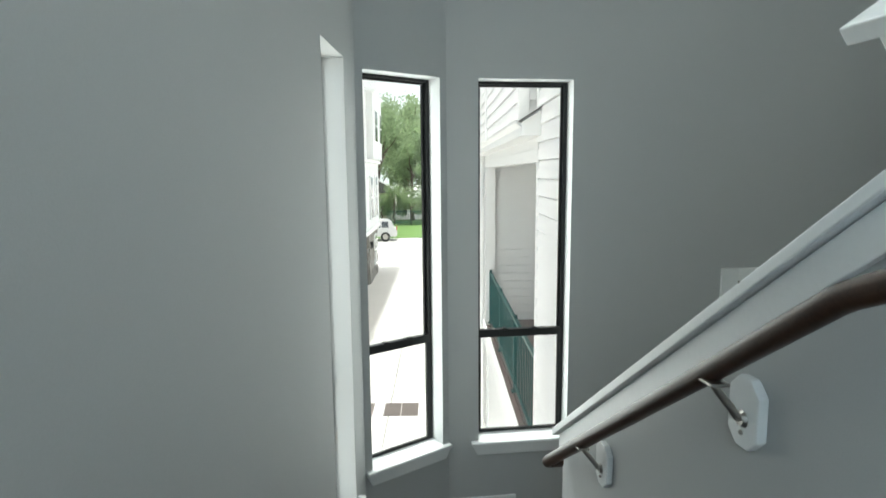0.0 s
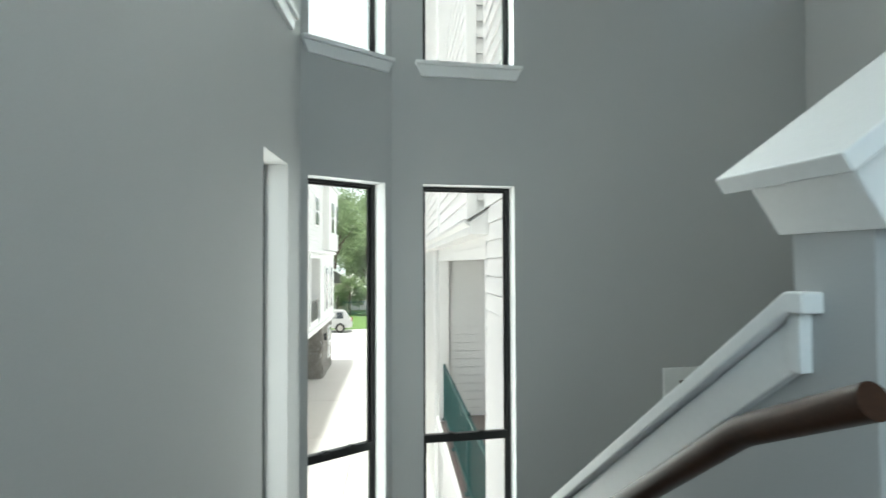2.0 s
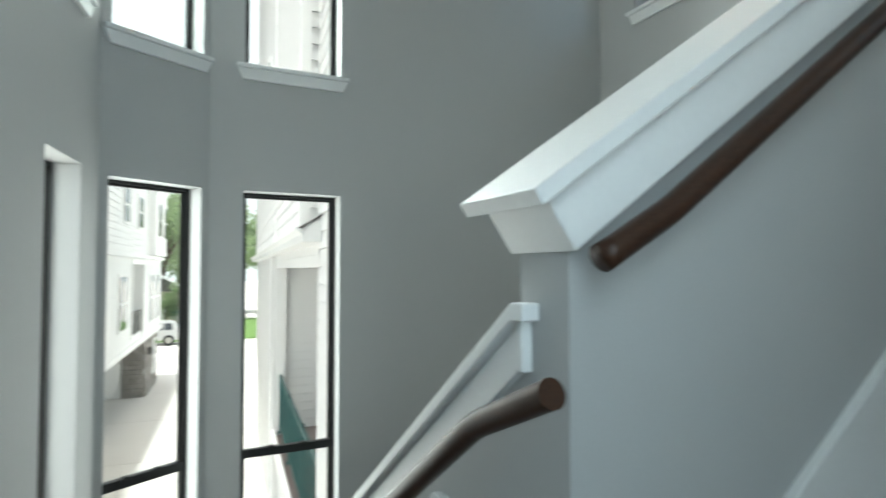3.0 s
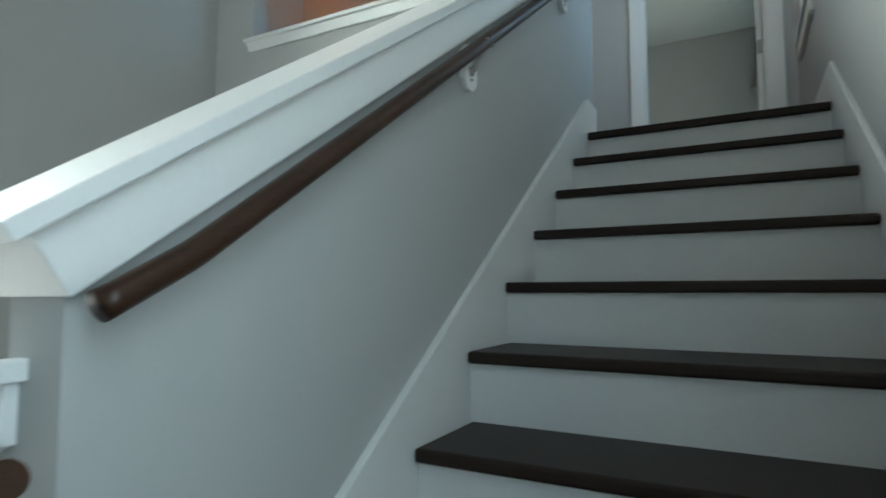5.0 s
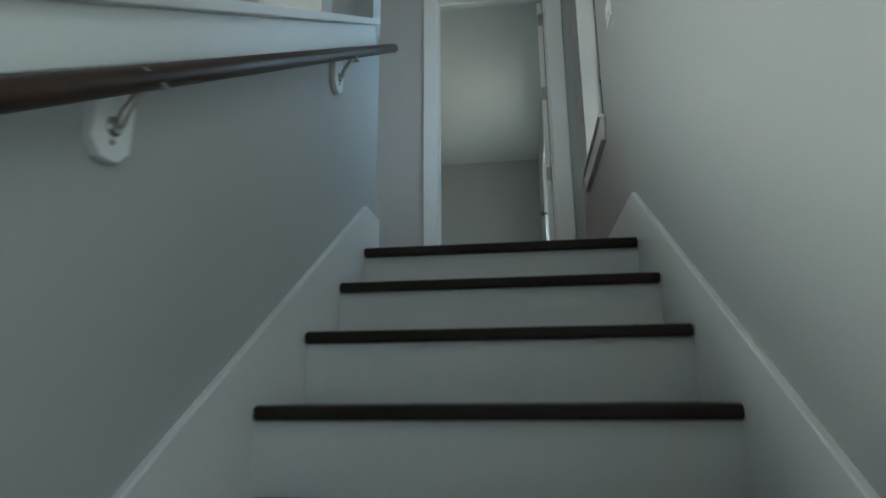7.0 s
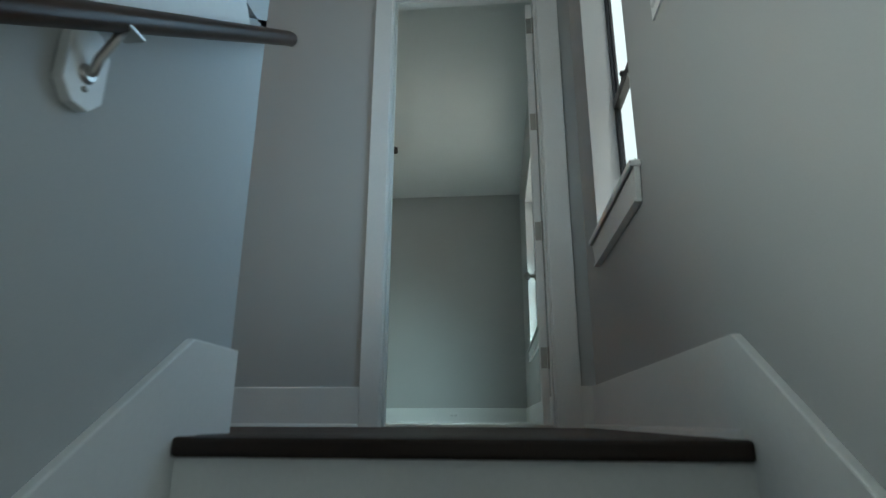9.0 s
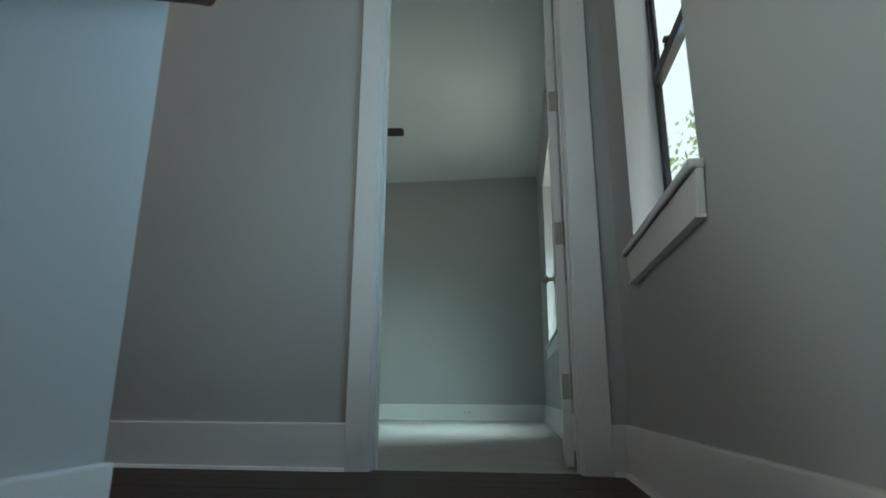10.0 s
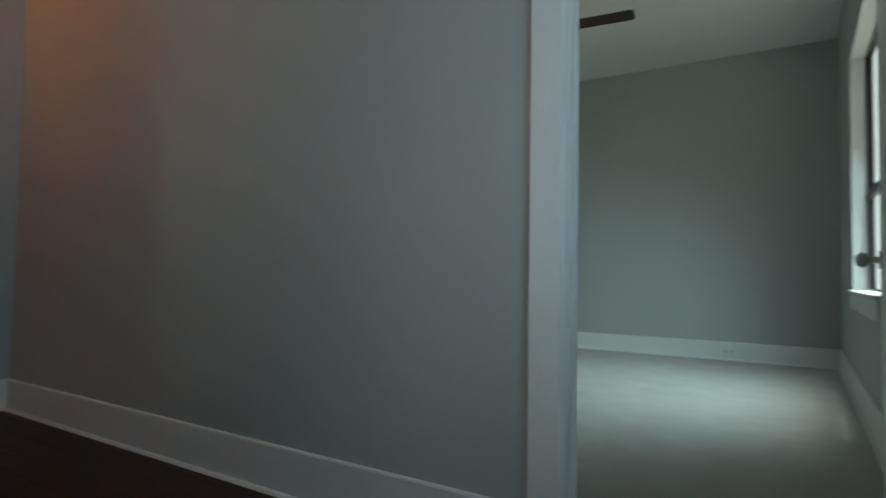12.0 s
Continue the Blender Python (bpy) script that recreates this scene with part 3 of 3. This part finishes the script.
structure("ground", boxed((-700, -700, GROUND - 1), (700, 700, GROUND - 0.05)), CONCRETE, "pale ground that reaches the horizon", "ground")
TURN = radians(-6.2)


def askew(ob, at):
    """The neighbouring houses and the driveway stand a little askew to this house: turns ob about at."""
    ob.rotation_euler[2] = TURN
    p = Vector((*at, 0))
    ob.location = p - Matrix.Rotation(TURN, 3, "Z") @ p
    return ob


JOINT = (-9.6, -3.17)
drive = askew(empty("road", "pale concrete driveway slabs with narrow joints", "driveway", kind="structure"), JOINT)
for i in range(9):
    for y0, y1 in ((-9.0, JOINT[1] - 0.01), (JOINT[1] + 0.01, 2.6)):
        x1 = -2.9 - i * 4.6
        part("slab", boxed((x1 - 4.58, y0, GROUND - 0.05), (x1, y1, GROUND), bevel=0.01), CONCRETE, drive)
lawn = structure("lawn", boxed((-62, -9, GROUND - 0.05), (-44.2, 9, GROUND + 0.03)), GRASS, "bright green mown lawn strip", "lawn")

grate = askew(empty("drain_grate", "dark iron trench drain grates with pale edging set in the driveway", "drain"), JOINT)
for k in range(4):
    y = -5.23 + k * 0.97
    for q in range(2):
        p = part("grate_panel", boxed((-11.7, y + q * 0.375, GROUND), (-11.02, y + q * 0.375 + 0.36, GROUND + 0.008), bevel=0.002), GRATEM, grate)
        for b in range(9):
            part("bar", boxed((-11.66, y + q * 0.375 + 0.03 + b * 0.035, GROUND + 0.008), (-11.06, y + q * 0.375 + 0.047 + b * 0.035, GROUND + 0.016)), GRATEM, p)
    for q in (0.765, 0.86):
        part("edging", boxed((-11.7, y + q, GROUND), (-11.02, y + q + 0.05, GROUND + 0.012), bevel=0.002), TRIM, grate)


def lap_wall(name, p0, p1, z0, z1, exposure, parent, material_used, out, lean=0.014):
    """Lap boards along p0 to p1, each leaning out at its foot, with a shadow gap below it."""
    p0, p1, n = Vector((*p0, 0)), Vector((*p1, 0)), Vector((*out, 0))
    count = int((z1 - z0) / exposure)
    me = None
    for k in range(count):
        if me is None:
            gap = Vector((0, 0, 0.009))
            q = [p0 + gap, p0 + n * (lean + 0.008) + gap, p0 + n * 0.016 + Vector((0, 0, exposure)), p0 + Vector((0, 0, exposure))]
            ob = part("siding_board", prism(q, p1 - p0), material_used, parent)
            me = ob.data
        else:
            ob = new("siding_board", me)
            ob.parent = parent
        ob.location.z = z0 + k * exposure


# the wing of the house beside the porch; its wall, the porch opening and the railing share one line
PORCH, PW, PF = (-6.36, -1.45), -1.52, -3.75
wing = askew(empty("house_wing", "white lap-sided wing of the house beside the porch", "house"), PORCH)
part("wall", boxed((-4.46, PW, GROUND), (-2.75, -0.9, 7.0)), SIDING, wing)
lap_wall("siding", (-4.46, PW), (-2.75, PW), GROUND + 1.5, 7.0, 0.153, wing, SIDING, (0, -1), 0.02)
part("corner_board", boxed((-4.5, PW - 0.026, GROUND), (-4.42, PW + 0.1, 7.0), bevel=0.004), TRIM, wing)

porch = askew(empty("neighbour_house", "white lap-sided house with a recessed porch under a boxed eave", "house"), PORCH)
part("porch_wall", boxed((-10.4, PW + 0.02, GROUND), (-10.1, 1.2, -0.45)), SIDING, porch)
lap_wall("siding", (-10.1, PW + 0.16), (-10.1, 1.2), PF, -0.5, 0.153, porch, SIDING, (1, 0), 0.026)
part("porch_side", boxed((-10.1, 0.6, PF), (-4.5, 0.75, -0.45)), SIDING, porch)
part("porch_floor", boxed((-10.1, PW + 0.06, PF - 0.2), (-4.5, 0.6, PF)), DECK, porch)
part("porch_ceiling", boxed((-10.1, PW, -0.6), (-4.5, 0.6, -0.45)), TRIM, porch)
part("header", boxed((-10.12, PW - 0.02, -0.83), (-4.5, PW + 0.12, -0.71), bevel=0.004), TRIM, porch, "white porch header beam")
part("frieze", boxed((-10.4, PW, -0.71), (-4.5, PW + 0.1, -0.6)), SIDING, porch)
part("post", boxed((-10.1, PW - 0.03, PF - 0.2), (-9.95, PW + 0.16, -0.71), bevel=0.006), TRIM, porch, "white square porch post")
part("base_wall", boxed((-10.1, PW + 0.05, GROUND), (-4.5, PW + 0.2, PF - 0.2)), SIDING, porch)
part("wall", boxed((-19.0, PW, GROUND), (-10.4, PW + 0.3, -0.45)), SIDING, porch)
lap_wall("siding", (-19.0, PW), (-10.4, PW), GROUND + 2.2, -0.5, 0.153, porch, SIDING, (0, -1), 0.02)
part("downspout", boxed((-10.36, PW - 0.1, GROUND), (-10.27, PW - 0.035, -0.62), bevel=0.01), TRIM, porch, "white square downspout")
part("eave", prism([(-4.3, -1.71, -0.61), (-4.3, PW + 0.005, -0.61), (-4.3, PW + 0.005, -0.37), (-4.3, -1.71, -0.496)], (-15, 0, 0), 0.006), TRIM, porch, "white boxed eave")
part("gutter", prism([(-4.32, -1.76, -0.5), (-4.32, -1.71, -0.54), (-4.32, -1.71, -0.49), (-4.32, -1.76, -0.485)], (-15, 0, 0), 0.004), TRIM, porch)
part("eave_roof", prism([(-4.29, -1.73, -0.498), (-4.29, PW + 0.004, -0.366), (-4.29, PW + 0.004, -0.35), (-4.29, -1.73, -0.482)], (-15.2, 0, 0)), SHINGLE, porch)
part("upper_wall", boxed((-16.0, -1.66, -0.44), (-4.6, 0.6, 7.0)), SIDING, porch)
lap_wall("siding", (-4.6, -1.66), (-4.6, -1.3), -0.44, 6.9, 0.153, porch, SIDING, (1, 0), 0.018)
lap_wall("siding", (-16.0, -1.66), (-4.6, -1.66), -0.44, 6.9, 0.153, porch, SIDING, (0, -1), 0.018)
part("corner_board", boxed((-4.68, -1.7, -0.46), (-4.56, -1.6, 6.95), bevel=0.004), TRIM, porch)
part("corner_board", boxed((-8.3, -1.7, -0.46), (-8.1, -1.655, 6.95), bevel=0.004), TRIM, porch)
for x in (-9.6, -12.4):
    w = part("window", boxed((x - 1.0, -1.71, 1.0), (x, -1.655, 2.9), bevel=0.006), TRIM, porch)
    part("pane", boxed((x - 0.92, -1.722, 1.08), (x - 0.08, -1.708, 2.82)), DARKGLASS, w)

deck = askew(empty("porch_edge", "white edge board along the raised reddish porch floor", "porch edge"), PORCH)
part("edge_board", boxed((-10.1, PW - 0.07, PF - 0.32), (-4.5, PW - 0.02, PF + 0.0), bevel=0.006), TRIM, deck)
part("step_board", boxed((-10.1, PW - 0.019, PF - 0.2), (-4.5, PW + 0.06, PF - 0.06)), DECK, deck)

rail_out = askew(empty("metal_railing", "teal painted metal railing with thin balusters along the porch", "railing"), PORCH)
RZ, RY = -2.79, PORCH[1]
part("top_rail", boxed((-9.9, RY - 0.022, RZ - 0.02), (-4.55, RY + 0.022, RZ + 0.02), bevel=0.004), GREEN, rail_out)
part("bottom_rail", boxed((-9.9, RY - 0.017, PF + 0.08), (-4.55, RY + 0.017, PF + 0.11), bevel=0.004), GREEN, rail_out)
base = None
for k in range(42):
    x = -9.84 + k * 0.127
    if base is None:
        ob = part("baluster", boxed((-0.006, RY - 0.006, PF + 0.1), (0.006, RY + 0.006, RZ - 0.02)), GREEN, rail_out)
        base = ob.data
    else:
        ob = new("baluster", base)
        ob.parent = rail_out
    ob.location.x = x
for x in (-9.87, -8.15, -6.45, -4.75):
    p = part("post", boxed((x - 0.022, RY - 0.022, PF), (x + 0.022, RY + 0.022, RZ + 0.06), bevel=0.004), GREEN, rail_out)
    part("base_plate", boxed((x - 0.05, RY - 0.05, PF), (x + 0.05, RY + 0.05, PF + 0.015)), GREEN, p)


# townhouse whose long side looks on the driveway; local x runs from its far corner towards this house, y out to the driveway
town = empty("townhouse", "white lap-sided townhouse with a grey stone pier and recessed balcony", "house", at=(-29.0, -3.03, 0))
town.rotation_euler[2] = radians(-6.5)
for lo, hi in (((0, -7, GROUND), (3.5, -0.14, -3.56)), ((3.5, -7, GROUND), (18, -1.6, -3.56)), ((0, -7, -3.56), (5.4, 0, 4.6)), ((7.95, -7, -3.56), (18, 0, 4.6)), ((5.4, -7, -0.66), (7.95, 0, 4.6)), ((5.4, -7, -3.56), (7.95, 0, -3.13)), ((5.4, -7, -3.13), (7.95, -1.3, -0.66))):
    part("wall", boxed(lo, hi), SIDING, town)
lap_wall("siding", (0, 0), (5.4, 0), -3.5, 4.5, 0.2, town, SIDING, (0, 1), 0.02)
lap_wall("siding", (7.95, 0), (18, 0), -3.5, 4.5, 0.2, town, SIDING, (0, 1), 0.02)
lap_wall("siding", (5.4, 0), (7.95, 0), -0.6, 4.5, 0.2, town, SIDING, (0, 1), 0.02)
lap_wall("siding", (5.4, -1.3), (7.95, -1.3), -3.1, -0.7, 0.2, town, SIDING, (0, 1), 0.02)
part("band", boxed((-0.05, 0.02, -0.46), (18, 0.14, -0.32), bevel=0.01), TRIM, town)
part("skirt_band", boxed((-0.05, 0.0, -3.6), (18, 0.06, -3.4), bevel=0.01), TRIM, town)
for lo, hi in (((5.28, 0.015, -3.2), (5.42, 0.07, -0.5)), ((7.93, 0.015, -3.2), (8.07, 0.07, -0.5)), ((5.42, 0.015, -0.68), (7.93, 0.07, -0.54))):
    part("balcony_trim", boxed(lo, hi, bevel=0.006), TRIM, town)
bal = part("balcony_rail", boxed((5.42, -0.06, -2.4), (7.93, 0.0, -2.35), bevel=0.006), FRAME, town, "black metal balcony railing")
for k in range(24):
    part("baluster", boxed((5.5 + k * 0.103, -0.045, -3.13), (5.57 + k * 0.103, -0.02, -2.4)), FRAME, bal)
rng = random.Random(9)
for row in range(13):
    z0, z1 = GROUND + row * 0.187, GROUND + row * 0.187 + 0.178
    y = -0.95
    while y < -0.16:
        y1 = min(y + rng.uniform(0.14, 0.34), -0.12)
        part("stone", boxed((3.4, y, z0), (3.56 + rng.uniform(0, 0.05), y1 - 0.012, z1), bevel=0.012), STONE, town, "")
        y = y1
    x = 0.1
    while x < 3.4:
        x1 = min(x + rng.uniform(0.25, 0.6), 3.5)
        part("stone", boxed((x, -0.2, z0), (x1 - 0.012, -0.1 + rng.uniform(0, 0.04), z1), bevel=0.012), STONE, town, "")
        x = x1
part("garage_door", boxed((4.2, -1.6, GROUND), (8.2, -1.55, GROUND + 2.2)), DARKGLASS, town, "dark garage door")
bay = part("bay", boxed((0.7, 0.0, -0.3), (4.3, 0.3, 2.5), bevel=0.01), SIDING, town, "white projecting bay")
part("bay_roof", boxed((0.6, 0.0, 2.5), (4.4, 0.4, 2.62), bevel=0.01), TRIM, bay)
for lo, hi in (((5.9, 0.0, 0.56), (6.95, 0.08, 1.8)), ((1.0, 0.29, 0.4), (1.9, 0.34, 1.9)), ((2.8, 0.29, 0.4), (3.8, 0.34, 1.9)), ((1.2, 0.0, -3.0), (2.0, 0.1, -1.0)), ((3.0, 0.0, -3.0), (3.9, 0.1, -1.0)), ((8.7, 0.0, 0.56), (9.7, 0.08, 1.8)), ((9.0, 0.0, -2.8), (10.2, 0.08, -1.0)), ((0.8, -0.12, -5.4), (1.6, -0.04, -3.9))):
    w = part("window", boxed(lo, hi, bevel=0.01), TRIM, town)
    p = part("pane", boxed((lo[0] + 0.09, hi[1] - 0.02, lo[2] + 0.09), (hi[0] - 0.09, hi[1] + 0.012, hi[2] - 0.09)), DARKGLASS, w)
    part("sash_bar", boxed((lo[0] + 0.09, hi[1], (lo[2] + hi[2]) / 2 - 0.03), (hi[0] - 0.09, hi[1] + 0.02, (lo[2] + hi[2]) / 2 + 0.03)), TRIM, p)
part("roof", prism([(-0.4, 0.4, 4.6), (-0.4, -7.4, 4.6), (-0.4, -3.5, 7.0)], (19, 0, 0)), SHINGLE, town)
part("wall_lantern", boxed((3.0, -0.1, -4.35), (3.14, 0.06, -4.05), bevel=0.02), FRAME, town, "black wall lantern")

# small cream house beyond the lawn
cot = empty("cottage", "small cream house with a grey shingle roof behind the lawn", "house")
part("wall", boxed((-66, -10, GROUND), (-58, -1.2, GROUND + 3.2)), CREAM, cot)
part("roof", prism([(-57.4, -10.4, GROUND + 3.1), (-57.4, -0.6, GROUND + 3.1), (-57.4, -5.6, GROUND + 6.0)], (-9, 0, 0), 0.02), SHINGLE, cot)
part("fascia", prism([(-57.38, -0.55, GROUND + 3.0), (-57.38, -5.6, GROUND + 5.95), (-57.38, -5.6, GROUND + 6.15), (-57.38, -0.4, GROUND + 3.15)], (0.1, 0, 0)), TRIM, cot)
part("garage_door", boxed((-58.0, -4.2, GROUND), (-57.95, -2.6, GROUND + 2.3)), TRIM, cot)
for y in (-2.1, -6.5):
    w = part("window", boxed((-58.0, y - 0.5, GROUND + 1.1), (-57.94, y + 0.5, GROUND + 2.3), bevel=0.01), TRIM, cot)
    part("pane", boxed((-57.95, y - 0.4, GROUND + 1.2), (-57.92, y + 0.4, GROUND + 2.2)), DARKGLASS, w)

fence = empty("metal_fence", "dark metal fence with thin upright bars by the lawn", "fence")
for k in range(22):
    part("bar", boxed((-55.0, -2.1 + k * 0.16, GROUND), (-54.96, -2.07 + k * 0.16, GROUND + 1.5)), GREEN, fence)
for z in (0.3, 1.35):
    part("fence_rail", boxed((-55.01, -2.1, GROUND + z), (-54.95, 1.5, GROUND + z + 0.05)), GREEN, fence)

# parked car, side on
car = empty("parked_car", "silver sport utility car parked at the end of the driveway", "car", at=(-43.0, -3.8, GROUND))
body = [(0, 0, 0.35), (0, 4.3, 0.35), (0, 4.4, 0.55), (0, 4.36, 0.95), (0, 4.2, 1.0), (0, 3.95, 1.5), (0, 3.7, 1.6), (0, 1.9, 1.62), (0, 1.15, 1.02), (0, 0.2, 0.92), (0, 0.0, 0.7)]
part("body", prism([(x - 0.85, y - 2.2, z) for x, y, z in body], (1.7, 0, 0), 0.05), SILVER, car)
for y0, y1 in ((-0.85, 0.1), (0.2, 0.95), (1.02, 1.55)):
    part("window", prism([(0.845, y0 + (0.42 if y0 < -0.5 else 0.03), 1.5), (0.845, y0, 1.05), (0.845, y1, 1.05), (0.845, y1 - 0.05, 1.5)], (0.012, 0, 0)), DARKGLASS, car)
for x in (-0.8, 0.8):
    for y in (-1.35, 1.3):
        t = bmesh.new()
        bmesh.ops.create_cone(t, cap_ends=True, segments=24, radius1=0.36, radius2=0.36, depth=0.24, matrix=Matrix.Translation((x, y, 0.36)) @ Matrix.Rotation(math.pi / 2, 4, "Y"))
        w = part("wheel", t, TYRE, car)
        rim = bmesh.new()
        bmesh.ops.create_cone(rim, cap_ends=True, segments=20, radius1=0.23, radius2=0.2, depth=0.27, matrix=Matrix.Translation((x, y, 0.36)) @ Matrix.Rotation(math.pi / 2, 4, "Y"))
        part("rim", rim, NICKEL, w)
part("tail_lamp", boxed((0.6, 2.12, 0.85), (0.87, 2.19, 1.15), bevel=0.02), RED, car)
part("headlight", boxed((0.6, -2.18, 0.68), (0.86, -2.0, 0.84), bevel=0.02), CEIL, car)


def tree(at, height, spread, leaves, label, seed):
    """A tapered trunk with limbs and a crown of many small leaf clumps with gaps."""
    rng = random.Random(seed)
    t = empty("tree", label, "tree", at=at)
    trunk = bmesh.new()

    def limb(a, b, r0, r1):
        n = 6
        pts = [a.lerp(b, k / n) + Vector((rng.uniform(-1, 1), rng.uniform(-1, 1), 0)) * 0.04 * (b - a).length * (0 < k < n) for k in range(n + 1)]
        rings = []
        for k, p in enumerate(pts):
            r = r0 + (r1 - r0) * k / n
            rings.append([trunk.verts.new(p + Vector((r * math.cos(w), r * math.sin(w), 0))) for w in (2 * math.pi * q / 7 for q in range(7))])
        for u, v in zip(rings, rings[1:]):
            for q in range(7):
                trunk.faces.new((u[q], u[(q + 1) % 7], v[(q + 1) % 7], v[q]))

    limb(Vector((0, 0, -0.1)), Vector((0, 0, height * 0.62)), spread * 0.07, spread * 0.03)
    clumps = []
    for k in range(16):
        base_z = height * rng.uniform(0.22, 0.6)
        w = rng.uniform(0, 2 * math.pi)
        reach = spread * rng.uniform(0.45, 1.0)
        tip = Vector((math.cos(w) * reach, math.sin(w) * reach, base_z + height * rng.uniform(0.1, 0.36)))
        limb(Vector((0, 0, base_z)), tip, spread * 0.025, spread * 0.008)
        clumps += [(tip, spread * rng.uniform(0.22, 0.42)), (tip * 0.7 + Vector((0, 0, base_z * 0.35)), spread * rng.uniform(0.2, 0.36))]
    clumps.append((Vector((0, 0, height * 0.86)), spread * 0.45))
    part("trunk", trunk, BARK, t, "grey bark trunk and limbs")
    verts, faces = [], []
    for k in range(leaves):
        c, r = clumps[rng.randrange(len(clumps))]
        d = Vector((rng.gauss(0, 1), rng.gauss(0, 1), rng.gauss(0, 0.8)))
        p = c + d.normalized() * r * rng.uniform(0.3, 1.0) ** 0.6
        size = spread * rng.uniform(0.022, 0.05)
        u = Vector((rng.uniform(-1, 1), rng.uniform(-1, 1), rng.uniform(-1, 1))).normalized() * size
        v = u.orthogonal().normalized() * size * 0.55
        i = len(verts)
        verts += [p - u, p + v, p + u, p - v]
        faces.append((i, i + 1, i + 2, i + 3))
    me = bpy.data.meshes.new("crown")
    me.from_pydata([tuple(v) for v in verts], [], faces)
    me.materials.append(LEAF)
    crown = new("crown", me)
    crown.parent = t
    tagged(crown, "loose leafy green crown")
    return t


for k, (x, y, h, sp) in enumerate(((-64, -2.6, 13, 4.2), (-70, 0.4, 15, 4.6), (-62, 2.6, 12, 3.8), (-76, -5.5, 16, 5), (-56, -1.4, 4.2, 1.5), (-72, 5, 13, 5), (-80, -1, 15, 5.5), (-60.5, 0.8, 8.5, 3.0), (-55.8, 0.3, 3.2, 1.5), (-56.2, 1.9, 3.6, 1.6), (-56.6, -2.6, 2.8, 1.2))):
    tree((x, y, GROUND), h, sp, 7000, "tall leafy green tree behind the lawn" if h > 8 else "bushy green shrub by the lawn fence", 10 + k)
for k, (x, y, h, sp) in enumerate(((8.9, 20.0, 18.5, 4.6), (15.0, 35.0, 21, 5.4), (24.0, 24.0, 17, 5.0))):
    tree((x, y, GROUND), h, sp, 9000, "tall leafy green tree outside the stair window", 40 + k)

# pale haze beyond the trees
HAZE = bpy.data.materials.new("bright_haze")
HAZE.use_nodes = True
HAZE.node_tree.nodes["Principled BSDF"].inputs["Base Color"].default_value = (0.0, 0.0, 0.0, 1)
HAZE.node_tree.nodes["Principled BSDF"].inputs["Emission Color"].default_value = (0.95, 1.0, 0.98, 1)
HAZE.node_tree.nodes["Principled BSDF"].inputs["Emission Strength"].default_value = 0.95
structure("backdrop", boxed((-260, -260, GROUND - 2), (-259, 260, 220)), HAZE, "plain bright hazy sky in the distance", "sky")
structure("backdrop_east", boxed((160, -200, GROUND - 2), (161, 260, 200)), HAZE, "plain bright hazy sky beyond the trees", "sky")
structure("backdrop_north", boxed((-120, 160, GROUND - 2), (160, 161, 200)), HAZE, "plain bright hazy sky beyond the trees", "sky")
